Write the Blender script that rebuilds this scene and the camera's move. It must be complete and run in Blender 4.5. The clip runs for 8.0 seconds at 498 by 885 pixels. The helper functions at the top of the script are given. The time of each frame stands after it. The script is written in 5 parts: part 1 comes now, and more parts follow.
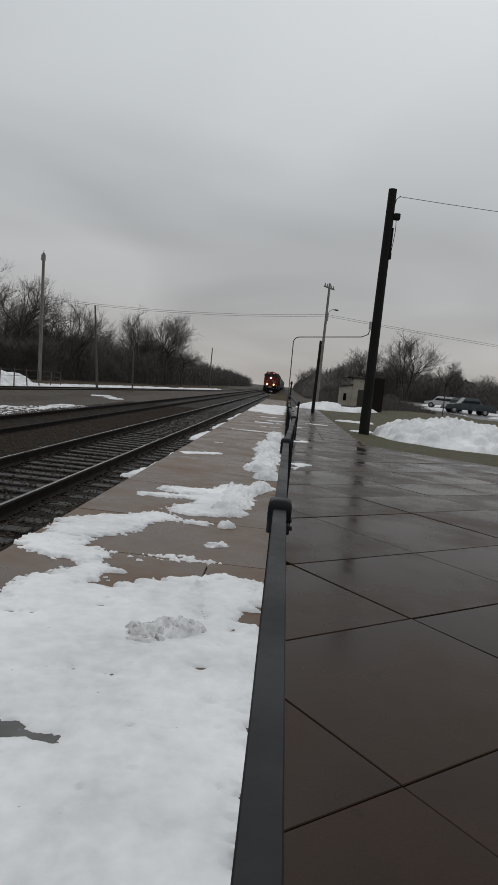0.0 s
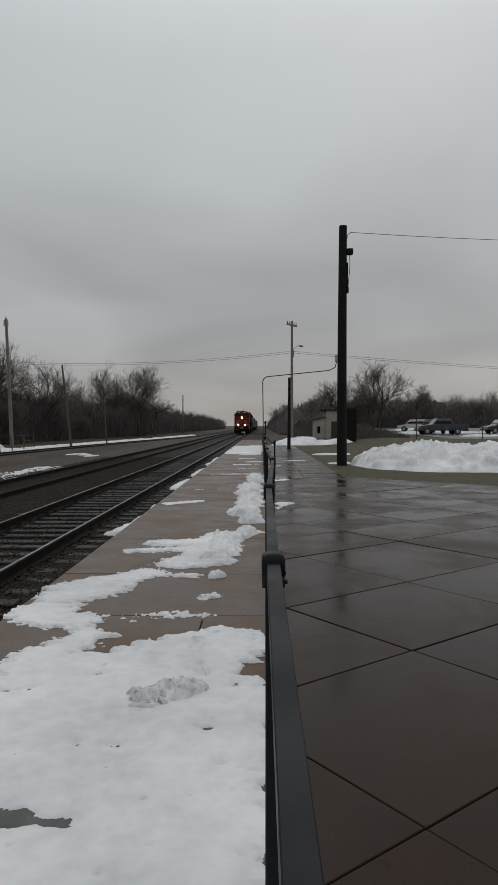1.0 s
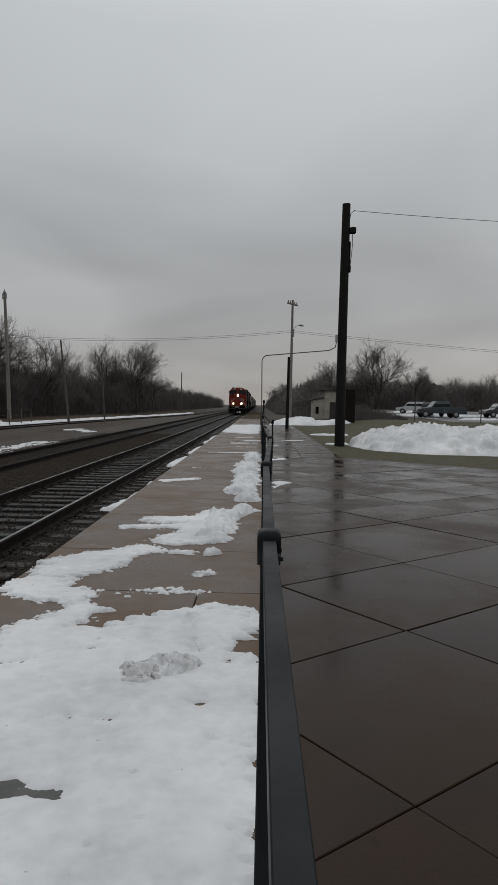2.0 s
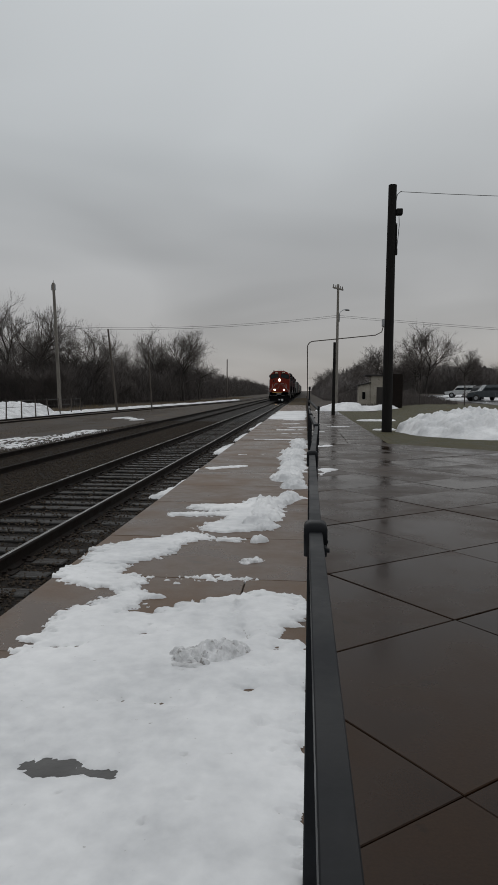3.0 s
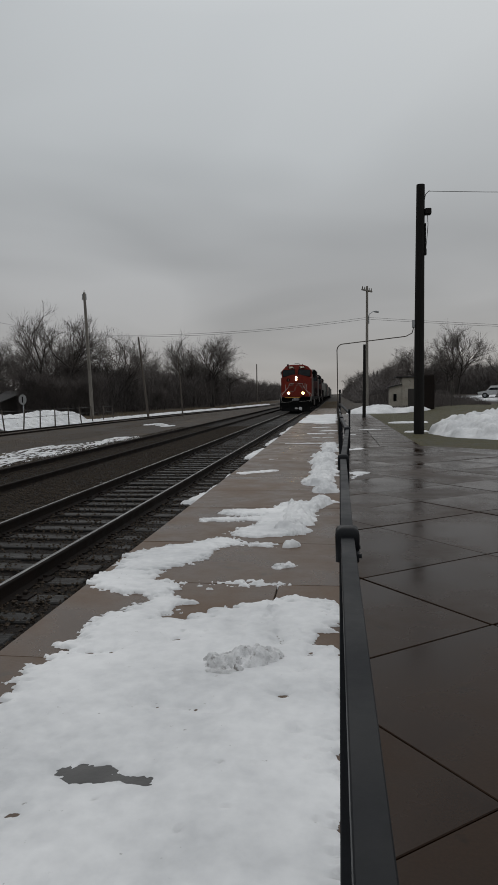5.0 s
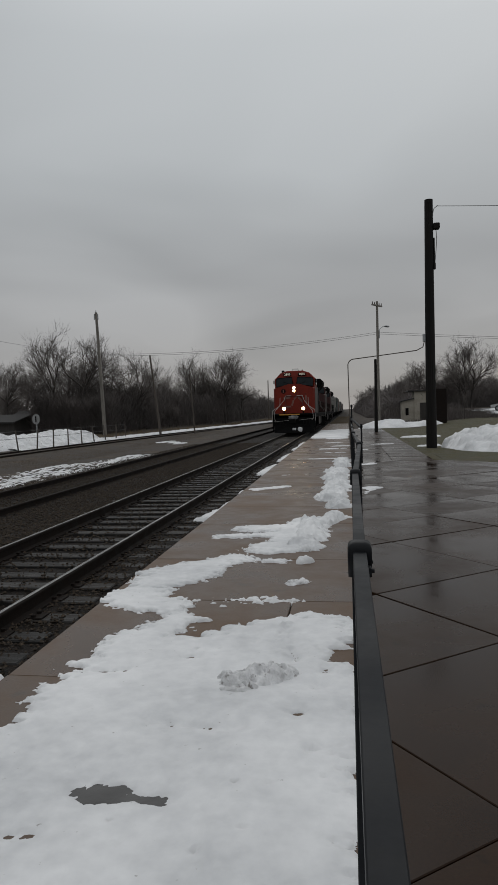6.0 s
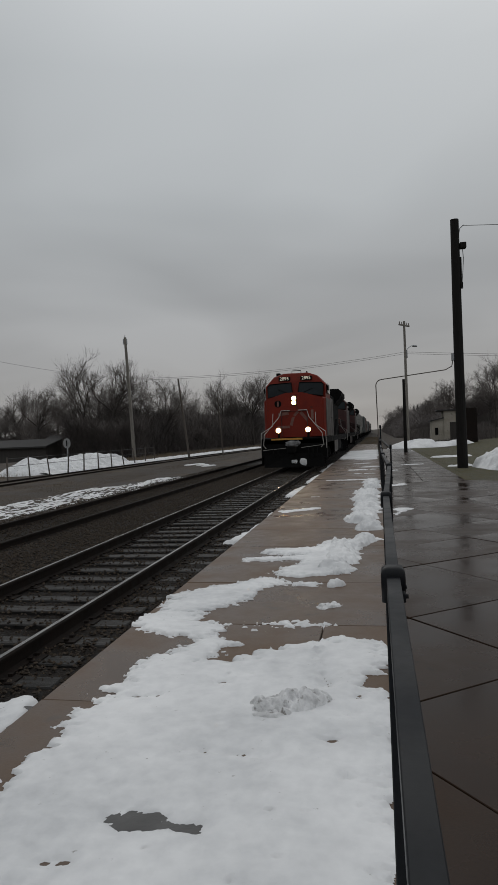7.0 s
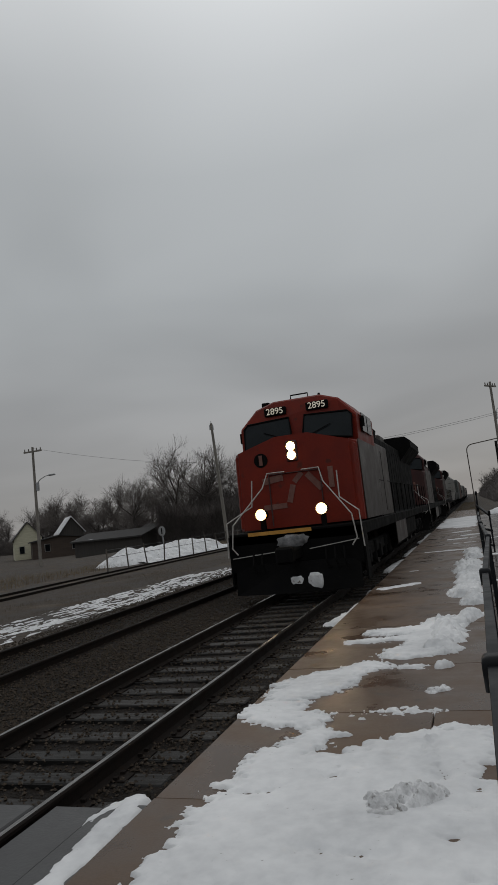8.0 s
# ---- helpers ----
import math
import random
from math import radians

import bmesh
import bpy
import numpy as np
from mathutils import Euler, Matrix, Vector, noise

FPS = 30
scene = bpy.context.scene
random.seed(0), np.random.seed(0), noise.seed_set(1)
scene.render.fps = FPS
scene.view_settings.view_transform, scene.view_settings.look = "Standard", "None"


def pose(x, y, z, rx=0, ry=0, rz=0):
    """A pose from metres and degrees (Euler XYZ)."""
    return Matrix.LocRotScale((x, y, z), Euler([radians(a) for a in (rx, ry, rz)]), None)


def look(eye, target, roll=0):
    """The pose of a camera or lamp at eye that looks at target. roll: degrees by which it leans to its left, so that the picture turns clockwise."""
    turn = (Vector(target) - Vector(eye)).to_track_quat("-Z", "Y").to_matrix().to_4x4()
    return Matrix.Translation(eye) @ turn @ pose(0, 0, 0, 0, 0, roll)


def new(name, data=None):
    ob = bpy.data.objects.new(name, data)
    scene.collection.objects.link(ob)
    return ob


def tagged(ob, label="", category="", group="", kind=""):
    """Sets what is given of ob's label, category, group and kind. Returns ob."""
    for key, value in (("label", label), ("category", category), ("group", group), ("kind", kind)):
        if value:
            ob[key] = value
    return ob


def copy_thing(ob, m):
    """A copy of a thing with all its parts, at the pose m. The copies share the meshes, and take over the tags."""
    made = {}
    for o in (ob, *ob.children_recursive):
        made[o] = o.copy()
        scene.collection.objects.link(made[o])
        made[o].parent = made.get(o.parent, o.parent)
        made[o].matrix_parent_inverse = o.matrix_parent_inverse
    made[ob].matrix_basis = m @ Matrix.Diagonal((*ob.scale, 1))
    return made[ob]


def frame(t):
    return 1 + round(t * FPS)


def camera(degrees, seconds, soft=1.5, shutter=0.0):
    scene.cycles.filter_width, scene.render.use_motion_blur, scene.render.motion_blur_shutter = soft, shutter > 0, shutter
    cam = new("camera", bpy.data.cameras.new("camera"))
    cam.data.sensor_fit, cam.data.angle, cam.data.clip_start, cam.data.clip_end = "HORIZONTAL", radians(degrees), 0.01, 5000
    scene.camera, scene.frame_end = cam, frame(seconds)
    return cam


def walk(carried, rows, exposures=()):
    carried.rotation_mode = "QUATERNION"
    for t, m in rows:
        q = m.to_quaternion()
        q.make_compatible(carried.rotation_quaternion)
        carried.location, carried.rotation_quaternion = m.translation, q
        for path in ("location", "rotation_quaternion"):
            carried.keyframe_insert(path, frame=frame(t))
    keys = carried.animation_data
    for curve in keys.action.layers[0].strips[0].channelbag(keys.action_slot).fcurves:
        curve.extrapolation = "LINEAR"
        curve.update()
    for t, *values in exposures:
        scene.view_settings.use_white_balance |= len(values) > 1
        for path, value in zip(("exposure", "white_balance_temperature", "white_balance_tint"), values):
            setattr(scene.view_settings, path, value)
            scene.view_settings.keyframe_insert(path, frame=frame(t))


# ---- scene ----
cam = camera(41.3, 8.0, soft=1.1)

PATH = [
    (0, (0.228, -0.86, 1.595), (0.131, 1.129, 1.417), 5.9),
    (0.5, (0.201, -0.876, 1.62), (0.105, 1.12, 1.541), 2.7),
    (1, (0.206, -0.883, 1.647), (0.17, 1.116, 1.596), -0.0),
    (1.2, (0.206, -0.882, 1.645), (0.136, 1.116, 1.645), 2.0),
    (2.3, (0.206, -0.834, 1.63), (0.215, 1.153, 1.398), 0.1),
    (2.5, (0.218, -0.86, 1.651), (0.2, 1.118, 1.352), -1.9),
    (3, (0.207, -0.868, 1.655), (0.040, 1.118, 1.498), 0.4),
    (3.5, (0.212, -0.85, 1.649), (-0.003, 1.131, 1.468), -1.1),
    (4, (0.217, -0.853, 1.655), (-0.022, 1.126, 1.488), -1.2),
    (4.5, (0.21, -0.857, 1.659), (-0.044, 1.12, 1.499), -0.7),
    (6, (0.217, -0.862, 1.656), (-0.079, 1.113, 1.563), -1.6),
    (6.5, (0.221, -0.877, 1.666), (-0.119, 1.093, 1.593), -2.0),
    (7, (0.21, -0.887, 1.672), (-0.168, 1.077, 1.647), -2.3),
    (7.5, (0.197, -0.925, 1.674), (-0.23, 1.027, 1.763), -0.9),
    (8, (0.257, -1.02, 1.745), (-0.358, 0.87, 1.972), -6.4),
]
walk(cam, [(t, look(eye, target, roll)) for t, eye, target, roll in PATH], [(0, 0.03), (0.5, -0.08), (1, -0.18), (2.5, -0.16), (3, -0.13), (4.5, -0.16), (6, -0.22), (7, -0.26), (7.5, -0.32), (8, -0.42)])

# ---------------------------------------------------------------- light
world = bpy.data.worlds.new("overcast_sky")
scene.world = world
world.use_nodes = True
wn, wl = world.node_tree.nodes, world.node_tree.links
wn.clear()
SUN_EL, SUN_ROT = radians(38), radians(20)


def build_world():
    out = wn.new("ShaderNodeOutputWorld")
    bg = wn.new("ShaderNodeBackground")
    sky = wn.new("ShaderNodeTexSky")
    sky.sky_type, sky.sun_disc, sky.sun_elevation, sky.sun_rotation = "NISHITA", False, SUN_EL, SUN_ROT
    coord = wn.new("ShaderNodeTexCoord")
    sep = wn.new("ShaderNodeSeparateXYZ")
    wl.new(coord.outputs["Generated"], sep.inputs[0])
    ramp = wn.new("ShaderNodeValToRGB")
    wl.new(sep.outputs["Z"], ramp.inputs[0])
    stops = ((0.0, (0.352, 0.342, 0.337)), (0.10, (0.376, 0.373, 0.373)), (0.32, (0.445, 0.465, 0.475)), (0.48, (0.52, 0.545, 0.558)), (0.58, (0.645, 0.67, 0.685)), (0.68, (0.84, 0.865, 0.88)), (1.0, (0.76, 0.78, 0.79)))
    ramp.color_ramp.elements[0].position = stops[0][0]
    ramp.color_ramp.elements[1].position = stops[-1][0]
    for p, _ in stops[1:-1]:
        ramp.color_ramp.elements.new(p)
    for e, (p, c) in zip(ramp.color_ramp.elements, stops):
        e.color = (*c, 1)
    # flat cloud layer: the direction divided by its height
    up = wn.new("ShaderNodeMath")
    up.operation, up.inputs[1].default_value = "ADD", 0.22
    wl.new(sep.outputs["Z"], up.inputs[0])
    div = wn.new("ShaderNodeVectorMath")
    div.operation = "DIVIDE"
    comb = wn.new("ShaderNodeCombineXYZ")
    for k in range(3):
        wl.new(up.outputs[0], comb.inputs[k])
    wl.new(coord.outputs["Generated"], div.inputs[0])
    wl.new(comb.outputs[0], div.inputs[1])
    n1 = wn.new("ShaderNodeTexNoise")
    n1.inputs["Scale"].default_value, n1.inputs["Detail"].default_value, n1.inputs["Roughness"].default_value = 1.0, 3, 0.4
    n1.inputs["Distortion"].default_value = 0.4
    wl.new(div.outputs[0], n1.inputs["Vector"])
    mr = wn.new("ShaderNodeMapRange")
    mr.inputs["From Min"].default_value, mr.inputs["From Max"].default_value = 0.3, 0.7
    mr.inputs["To Min"].default_value, mr.inputs["To Max"].default_value = 0.84, 1.16
    wl.new(n1.outputs["Fac"], mr.inputs[0])
    mul = wn.new("ShaderNodeVectorMath")
    mul.operation = "SCALE"
    wl.new(ramp.outputs["Color"], mul.inputs[0])
    wl.new(mr.outputs[0], mul.inputs["Scale"])
    add = wn.new("ShaderNodeMixRGB")
    add.blend_type, add.inputs[0].default_value = "ADD", 0.004
    wl.new(mul.outputs[0], add.inputs[1])
    wl.new(sky.outputs[0], add.inputs[2])
    wl.new(add.outputs[0], bg.inputs["Color"])
    bg.inputs["Strength"].default_value = 1.0
    wl.new(bg.outputs[0], out.inputs["Surface"])


build_world()
sun = new("sun", bpy.data.lights.new("sun", "SUN"))
sun.data.energy, sun.data.angle, sun.data.color = 0.25, radians(40), (1.0, 0.97, 0.93)
sun.matrix_world = look((0, 0, 60), (20, -60, 0))


# ---------------------------------------------------------------- materials
def mat(name, dark, light, scale=6.0, rough=(0.5, 0.8), metal=0.0, bump=0.3, bump_scale=40.0, bump_dist=0.01, spots=None, detail=6.0, coat=0.0, vary=0.0, stretch=None, spec=0.5):
    """Two-tone noise colour with a finer grain, roughness that follows the large noise, and bump relief."""
    m = bpy.data.materials.new(name)
    m.use_nodes = True
    n, l = m.node_tree.nodes, m.node_tree.links
    b = n["Principled BSDF"]
    tc = n.new("ShaderNodeTexCoord")
    vec = tc.outputs["Object"]
    if stretch:
        mp = n.new("ShaderNodeMapping")
        mp.inputs["Scale"].default_value = stretch
        l.new(vec, mp.inputs[0])
        vec = mp.outputs[0]
    if vary:
        oi = n.new("ShaderNodeObjectInfo")
        av = n.new("ShaderNodeVectorMath")
        av.operation = "MULTIPLY_ADD"
        av.inputs[1].default_value = (1, 1, 1)
        cb = n.new("ShaderNodeCombineXYZ")
        ml = n.new("ShaderNodeMath")
        ml.operation, ml.inputs[1].default_value = "MULTIPLY", 37.0
        l.new(oi.outputs["Random"], ml.inputs[0])
        for k in range(3):
            l.new(ml.outputs[0], cb.inputs[k])
        l.new(vec, av.inputs[0])
        l.new(cb.outputs[0], av.inputs[2])
        vec = av.outputs[0]
    big = n.new("ShaderNodeTexNoise")
    big.inputs["Scale"].default_value, big.inputs["Detail"].default_value = scale, detail
    big.inputs["Roughness"].default_value = 0.6
    l.new(vec, big.inputs["Vector"])
    fine = n.new("ShaderNodeTexNoise")
    fine.inputs["Scale"].default_value, fine.inputs["Detail"].default_value = bump_scale, 5
    l.new(vec, fine.inputs["Vector"])
    ramp = n.new("ShaderNodeValToRGB")
    ramp.color_ramp.elements[0].position, ramp.color_ramp.elements[1].position = 0.35, 0.68
    ramp.color_ramp.elements[0].color, ramp.color_ramp.elements[1].color = (*dark, 1), (*light, 1)
    l.new(big.outputs["Fac"], ramp.inputs[0])
    grain = n.new("ShaderNodeMixRGB")
    grain.blend_type, grain.inputs[0].default_value = "OVERLAY", 0.35
    l.new(ramp.outputs[0], grain.inputs[1])
    l.new(fine.outputs["Fac"], grain.inputs[2])
    col = grain.outputs[0]
    if spots:
        vo = n.new("ShaderNodeTexNoise")
        vo.inputs["Scale"].default_value, vo.inputs["Detail"].default_value = spots[1], 8
        l.new(vec, vo.inputs["Vector"])
        sr = n.new("ShaderNodeMapRange")
        sr.inputs["From Min"].default_value, sr.inputs["From Max"].default_value = spots[2], spots[2] + 0.08
        l.new(vo.outputs["Fac"], sr.inputs[0])
        mx = n.new("ShaderNodeMixRGB")
        l.new(sr.outputs[0], mx.inputs[0])
        l.new(col, mx.inputs[1])
        mx.inputs[2].default_value = (*spots[0], 1)
        col = mx.outputs[0]
    if vary:
        hv = n.new("ShaderNodeHueSaturation")
        vr = n.new("ShaderNodeMapRange")
        vr.inputs["To Min"].default_value, vr.inputs["To Max"].default_value = 1 - vary, 1 + vary
        l.new(oi.outputs["Random"], vr.inputs[0])
        l.new(vr.outputs[0], hv.inputs["Value"])
        l.new(col, hv.inputs["Color"])
        col = hv.outputs[0]
    l.new(col, b.inputs["Base Color"])
    rr = n.new("ShaderNodeMapRange")
    rr.inputs["From Min"].default_value, rr.inputs["From Max"].default_value = 0.35, 0.65
    rr.inputs["To Min"].default_value, rr.inputs["To Max"].default_value = rough
    l.new(big.outputs["Fac"], rr.inputs[0])
    l.new(rr.outputs[0], b.inputs["Roughness"])
    b.inputs["Metallic"].default_value = metal
    b.inputs["Specular IOR Level"].default_value = spec
    b.inputs["Coat Weight"].default_value = coat
    if bump:
        bp = n.new("ShaderNodeBump")
        bp.inputs["Strength"].default_value, bp.inputs["Distance"].default_value = bump, bump_dist
        l.new(fine.outputs["Fac"], bp.inputs["Height"])
        l.new(bp.outputs[0], b.inputs["Normal"])
    return m


def glow(name, colour, strength):
    m = bpy.data.materials.new(name)
    m.use_nodes = True
    b = m.node_tree.nodes["Principled BSDF"]
    b.inputs["Base Color"].default_value = (*colour, 1)
    b.inputs["Emission Color"].default_value = (*colour, 1)
    b.inputs["Emission Strength"].default_value = strength
    return m


M_PAVE = mat("wet_concrete_paving", (0.0145, 0.0064, 0.0030), (0.0285, 0.0145, 0.0071), 0.7, (0.10, 0.42), spec=0.115, bump=0.10, bump_scale=70, bump_dist=0.004, vary=0.13, spots=((0.0125, 0.0075, 0.0045), 5.0, 0.66))
M_PLAT = mat("damp_platform_concrete", (0.060, 0.0335, 0.0185), (0.116, 0.072, 0.0435), 1.1, (0.2, 0.6), spec=0.3, bump=0.15, bump_scale=70, bump_dist=0.004, vary=0.08, spots=((0.055, 0.039, 0.028), 4.0, 0.66))
M_BED = mat("dark_joint_filling", (0.008, 0.006, 0.005), (0.02, 0.016, 0.012), 8, (0.5, 0.8))
M_SNOW = mat("old_wet_snow", (0.55, 0.557, 0.57), (0.80, 0.80, 0.806), 0.8, (0.55, 0.8), bump=0.22, bump_scale=11, bump_dist=0.02, spots=((0.30, 0.29, 0.28), 24.0, 0.70))
# dark tone and spots are grit plus painted shade between the lumps
M_HEAPSNOW = mat("gritty_shaded_snow", (0.42, 0.42, 0.425), (0.82, 0.82, 0.83), 9, (0.6, 0.85), bump=0.7, bump_scale=30, bump_dist=0.02, spots=((0.22, 0.21, 0.20), 17.0, 0.60))
M_DIRTYSNOW = mat("dirty_thawing_snow", (0.5, 0.505, 0.515), (0.77, 0.775, 0.785), 1.6, (0.6, 0.85), bump=0.6, bump_scale=14, bump_dist=0.02, spots=((0.13, 0.11, 0.09), 11.0, 0.62))
M_SLUSH = mat("sooty_packed_slush", (0.09, 0.09, 0.093), (0.26, 0.26, 0.265), 6, (0.6, 0.85), bump=0.6, bump_scale=30, bump_dist=0.01)
M_PUDDLE = mat("grey_meltwater_ice", (0.018, 0.0175, 0.018), (0.034, 0.033, 0.033), 5, (0.3, 0.55), bump=0.3, bump_scale=40, bump_dist=0.004)
M_RAIL = mat("worn_rail_head", (0.13, 0.125, 0.12), (0.24, 0.235, 0.23), 8, (0.18, 0.32), metal=0.9, bump=0.05, stretch=(4, 0.3, 4))
M_RUST = mat("rusty_rail_web", (0.007, 0.005, 0.004), (0.016, 0.011, 0.009), 5, (0.7, 0.95), bump=0.3, spec=0.15)
M_TIE = mat("tarred_wooden_tie", (0.004, 0.0033, 0.003), (0.0148, 0.0123, 0.0106), 3, (0.45, 0.78), spec=0.35, bump=0.6, bump_scale=30, stretch=(1, 8, 8), vary=0.5)
M_BALLAST = mat("dark_wet_ballast", (0.005, 0.0034, 0.0026), (0.016, 0.011, 0.008), 14, (0.7, 0.95), spec=0.2, bump=1.0, bump_scale=45, bump_dist=0.03)
M_STONE = mat("ballast_stone", (0.010, 0.0072, 0.0052), (0.076, 0.056, 0.039), 32, (0.6, 0.9), bump=0.3, spec=0.25)
M_DIRT = mat("brown_winter_ground", (0.016, 0.0098, 0.0055), (0.041, 0.0268, 0.0155), 0.9, (0.75, 0.95), bump=1.0, bump_scale=9, bump_dist=0.05, spots=((0.050, 0.031, 0.014), 0.6, 0.56))
M_GRASS = mat("wet_winter_grass", (0.030, 0.028, 0.007), (0.068, 0.056, 0.017), 1.6, (0.7, 0.95), bump=0.9, bump_scale=60, bump_dist=0.03, spots=((0.075, 0.052, 0.026), 1.1, 0.60))
M_BLADE = mat("grass_blade", (0.036, 0.040, 0.009), (0.10, 0.085, 0.03), 3.0, (0.6, 0.9), bump=0)
M_DRYGRASS = mat("dry_grass_blade", (0.12, 0.085, 0.05), (0.22, 0.17, 0.10), 1.0, (0.7, 0.9), bump=0)
M_BROWNGRASS = mat("matted_brown_grass", (0.045, 0.030, 0.014), (0.10, 0.07, 0.036), 1.0, (0.7, 0.9), bump=0)
M_IRON = mat("black_painted_iron", (0.0055, 0.0062, 0.0078), (0.011, 0.0125, 0.0152), 6, (0.42, 0.62), bump=0.08, bump_scale=90, bump_dist=0.002, spots=((0.028, 0.028, 0.029), 30, 0.71), spec=0.17)
M_POLE = mat("creosoted_black_pole", (0.006, 0.0055, 0.005), (0.014, 0.0125, 0.0115), 4, (0.7, 0.9), spec=0.2, bump=0.6, bump_scale=12, stretch=(3, 3, 0.4))
M_GREYPOLE = mat("weathered_grey_pole", (0.13, 0.12, 0.105), (0.24, 0.22, 0.195), 3, (0.7, 0.9), bump=0.5, bump_scale=12, stretch=(3, 3, 0.3))
M_BROWNPOLE = mat("brown_wooden_pole", (0.06, 0.05, 0.042), (0.12, 0.10, 0.085), 3, (0.7, 0.9), bump=0.5, stretch=(3, 3, 0.3))
M_GALV = mat("galvanised_steel", (0.25, 0.26, 0.27), (0.4, 0.41, 0.42), 9, (0.4, 0.6), metal=0.6, bump=0.05)
M_WIRE = mat("dark_cable", (0.03, 0.03, 0.03), (0.05, 0.05, 0.05), 9, (0.5, 0.7), bump=0)
M_BARK = mat("grey_brown_bark", (0.035, 0.030, 0.027), (0.085, 0.073, 0.066), 2, (0.8, 0.95), bump=0.5, bump_scale=8, stretch=(2, 2, 0.5))
M_TWIG = mat("bare_twigs", (0.075, 0.064, 0.059), (0.155, 0.135, 0.124), 0.3, (0.8, 0.95), bump=0)
M_BRUSH = mat("tangled_brush", (0.049, 0.0415, 0.039), (0.11, 0.095, 0.088), 0.18, (0.85, 0.95), bump=0)
# tangled brush again, with distance haze put into a lighter colour
M_HAZEBRUSH = mat("haze_lifted_brush", (0.10, 0.089, 0.085), (0.20, 0.179, 0.170), 0.12, (0.85, 0.95), bump=0)
M_WOODS = mat("far_bare_woods", (0.05, 0.045, 0.044), (0.09, 0.081, 0.078), 0.12, (0.9, 1.0), bump=0.8, bump_scale=1.2, bump_dist=0.4, stretch=(1, 1, 0.35))
M_RED = mat("weathered_red_enamel", (0.125, 0.0095, 0.0035), (0.178, 0.015, 0.005), 1.5, (0.42, 0.6), spec=0.22, bump=0.05, spots=((0.08, 0.015, 0.009), 3.0, 0.63))
M_MAROON = mat("grimy_maroon_enamel", (0.028, 0.008, 0.0075), (0.055, 0.012, 0.010), 1.5, (0.35, 0.6), bump=0.05)
M_BLACK = mat("sooty_black_enamel", (0.0035, 0.0035, 0.0038), (0.008, 0.0078, 0.0077), 2, (0.6, 0.85), bump=0.1, spec=0.05, spots=((0.018, 0.016, 0.014), 5, 0.68))
M_GREYPANEL = mat("grimy_light_grey_enamel", (0.026, 0.021, 0.019), (0.068, 0.056, 0.050), 1.6, (0.4, 0.65), bump=0.05, spots=((0.036, 0.027, 0.023), 3, 0.54))
M_LOGO = mat("faded_pale_lettering", (0.115, 0.035, 0.024), (0.18, 0.082, 0.062), 5, (0.4, 0.6), bump=0)
M_YELLOW = mat("yellow_sill_stripe", (0.42, 0.20, 0.03), (0.55, 0.28, 0.05), 4, (0.4, 0.6), bump=0)
M_GLASS = mat("dark_cab_glass", (0.008, 0.011, 0.013), (0.014, 0.018, 0.021), 2, (0.05, 0.12), bump=0, spec=0.12)
M_WHITE = mat("white_painted_rail", (0.30, 0.29, 0.275), (0.44, 0.425, 0.40), 8, (0.4, 0.6), bump=0)
M_HOPPER = mat("pale_grey_hopper_paint", (0.19, 0.185, 0.172), (0.31, 0.30, 0.285), 1.0, (0.5, 0.7), bump=0.1, spots=((0.13, 0.10, 0.075), 2, 0.60))
M_DARKCAR = mat("dark_green_grey_wagon_paint", (0.045, 0.05, 0.047), (0.08, 0.085, 0.08), 1.2, (0.5, 0.75), bump=0.1)
M_BROWNCAR = mat("brown_wagon_paint", (0.07, 0.035, 0.025), (0.11, 0.055, 0.038), 1.2, (0.5, 0.75), bump=0.1)
M_WHEEL = mat("dark_wheel_steel", (0.03, 0.026, 0.023), (0.07, 0.06, 0.055), 6, (0.4, 0.6), metal=0.6, bump=0.1)
M_LAMP = glow("headlight_glow", (1.0, 0.82, 0.55), 40.0)
# emissive orange that stands in for the warm halo round the lit lamps
M_HALO = glow("warm_lamp_halo", (1.0, 0.62, 0.28), 1.5)
M_DITCH = glow("ditch_light_glow", (1.0, 0.84, 0.58), 40.0)
M_NUMBER = glow("lit_number", (0.95, 0.88, 0.72), 0.24)
M_SIDING = mat("cream_siding", (0.42, 0.40, 0.29), (0.55, 0.53, 0.40), 1.0, (0.6, 0.8), bump=0.3, bump_scale=6, stretch=(0.2, 0.2, 6))
M_GREYWALL = mat("grey_board_wall", (0.022, 0.019, 0.017), (0.05, 0.044, 0.039), 1.0, (0.7, 0.9), bump=0.3, stretch=(6, 6, 0.3))
M_BROWNWALL = mat("dark_brown_clapboard", (0.035, 0.024, 0.018), (0.07, 0.05, 0.038), 1.0, (0.7, 0.9), bump=0.3, stretch=(0.3, 0.3, 6))
M_SHINGLE = mat("dark_shingle_roof", (0.020, 0.019, 0.019), (0.042, 0.039, 0.038), 3, (0.8, 0.95), bump=0.6, bump_scale=20, spots=((0.5, 0.5, 0.51), 0.7, 0.66))
M_SHED = mat("pale_concrete_hut", (0.27, 0.245, 0.20), (0.38, 0.35, 0.30), 1.4, (0.7, 0.9), bump=0.2, spots=((0.13, 0.11, 0.09), 3, 0.62))
M_ASPHALT = mat("wet_asphalt_lot", (0.03, 0.031, 0.033), (0.06, 0.061, 0.064), 0.6, (0.2, 0.55), bump=0.3, bump_scale=60)
M_RUBBER = mat("black_crossing_panel", (0.016, 0.016, 0.017), (0.04, 0.04, 0.042), 3, (0.3, 0.55), bump=0.2, bump_scale=50)
M_TYRE = mat("tyre_rubber", (0.012, 0.012, 0.012), (0.02, 0.02, 0.02), 9, (0.6, 0.8), bump=0)
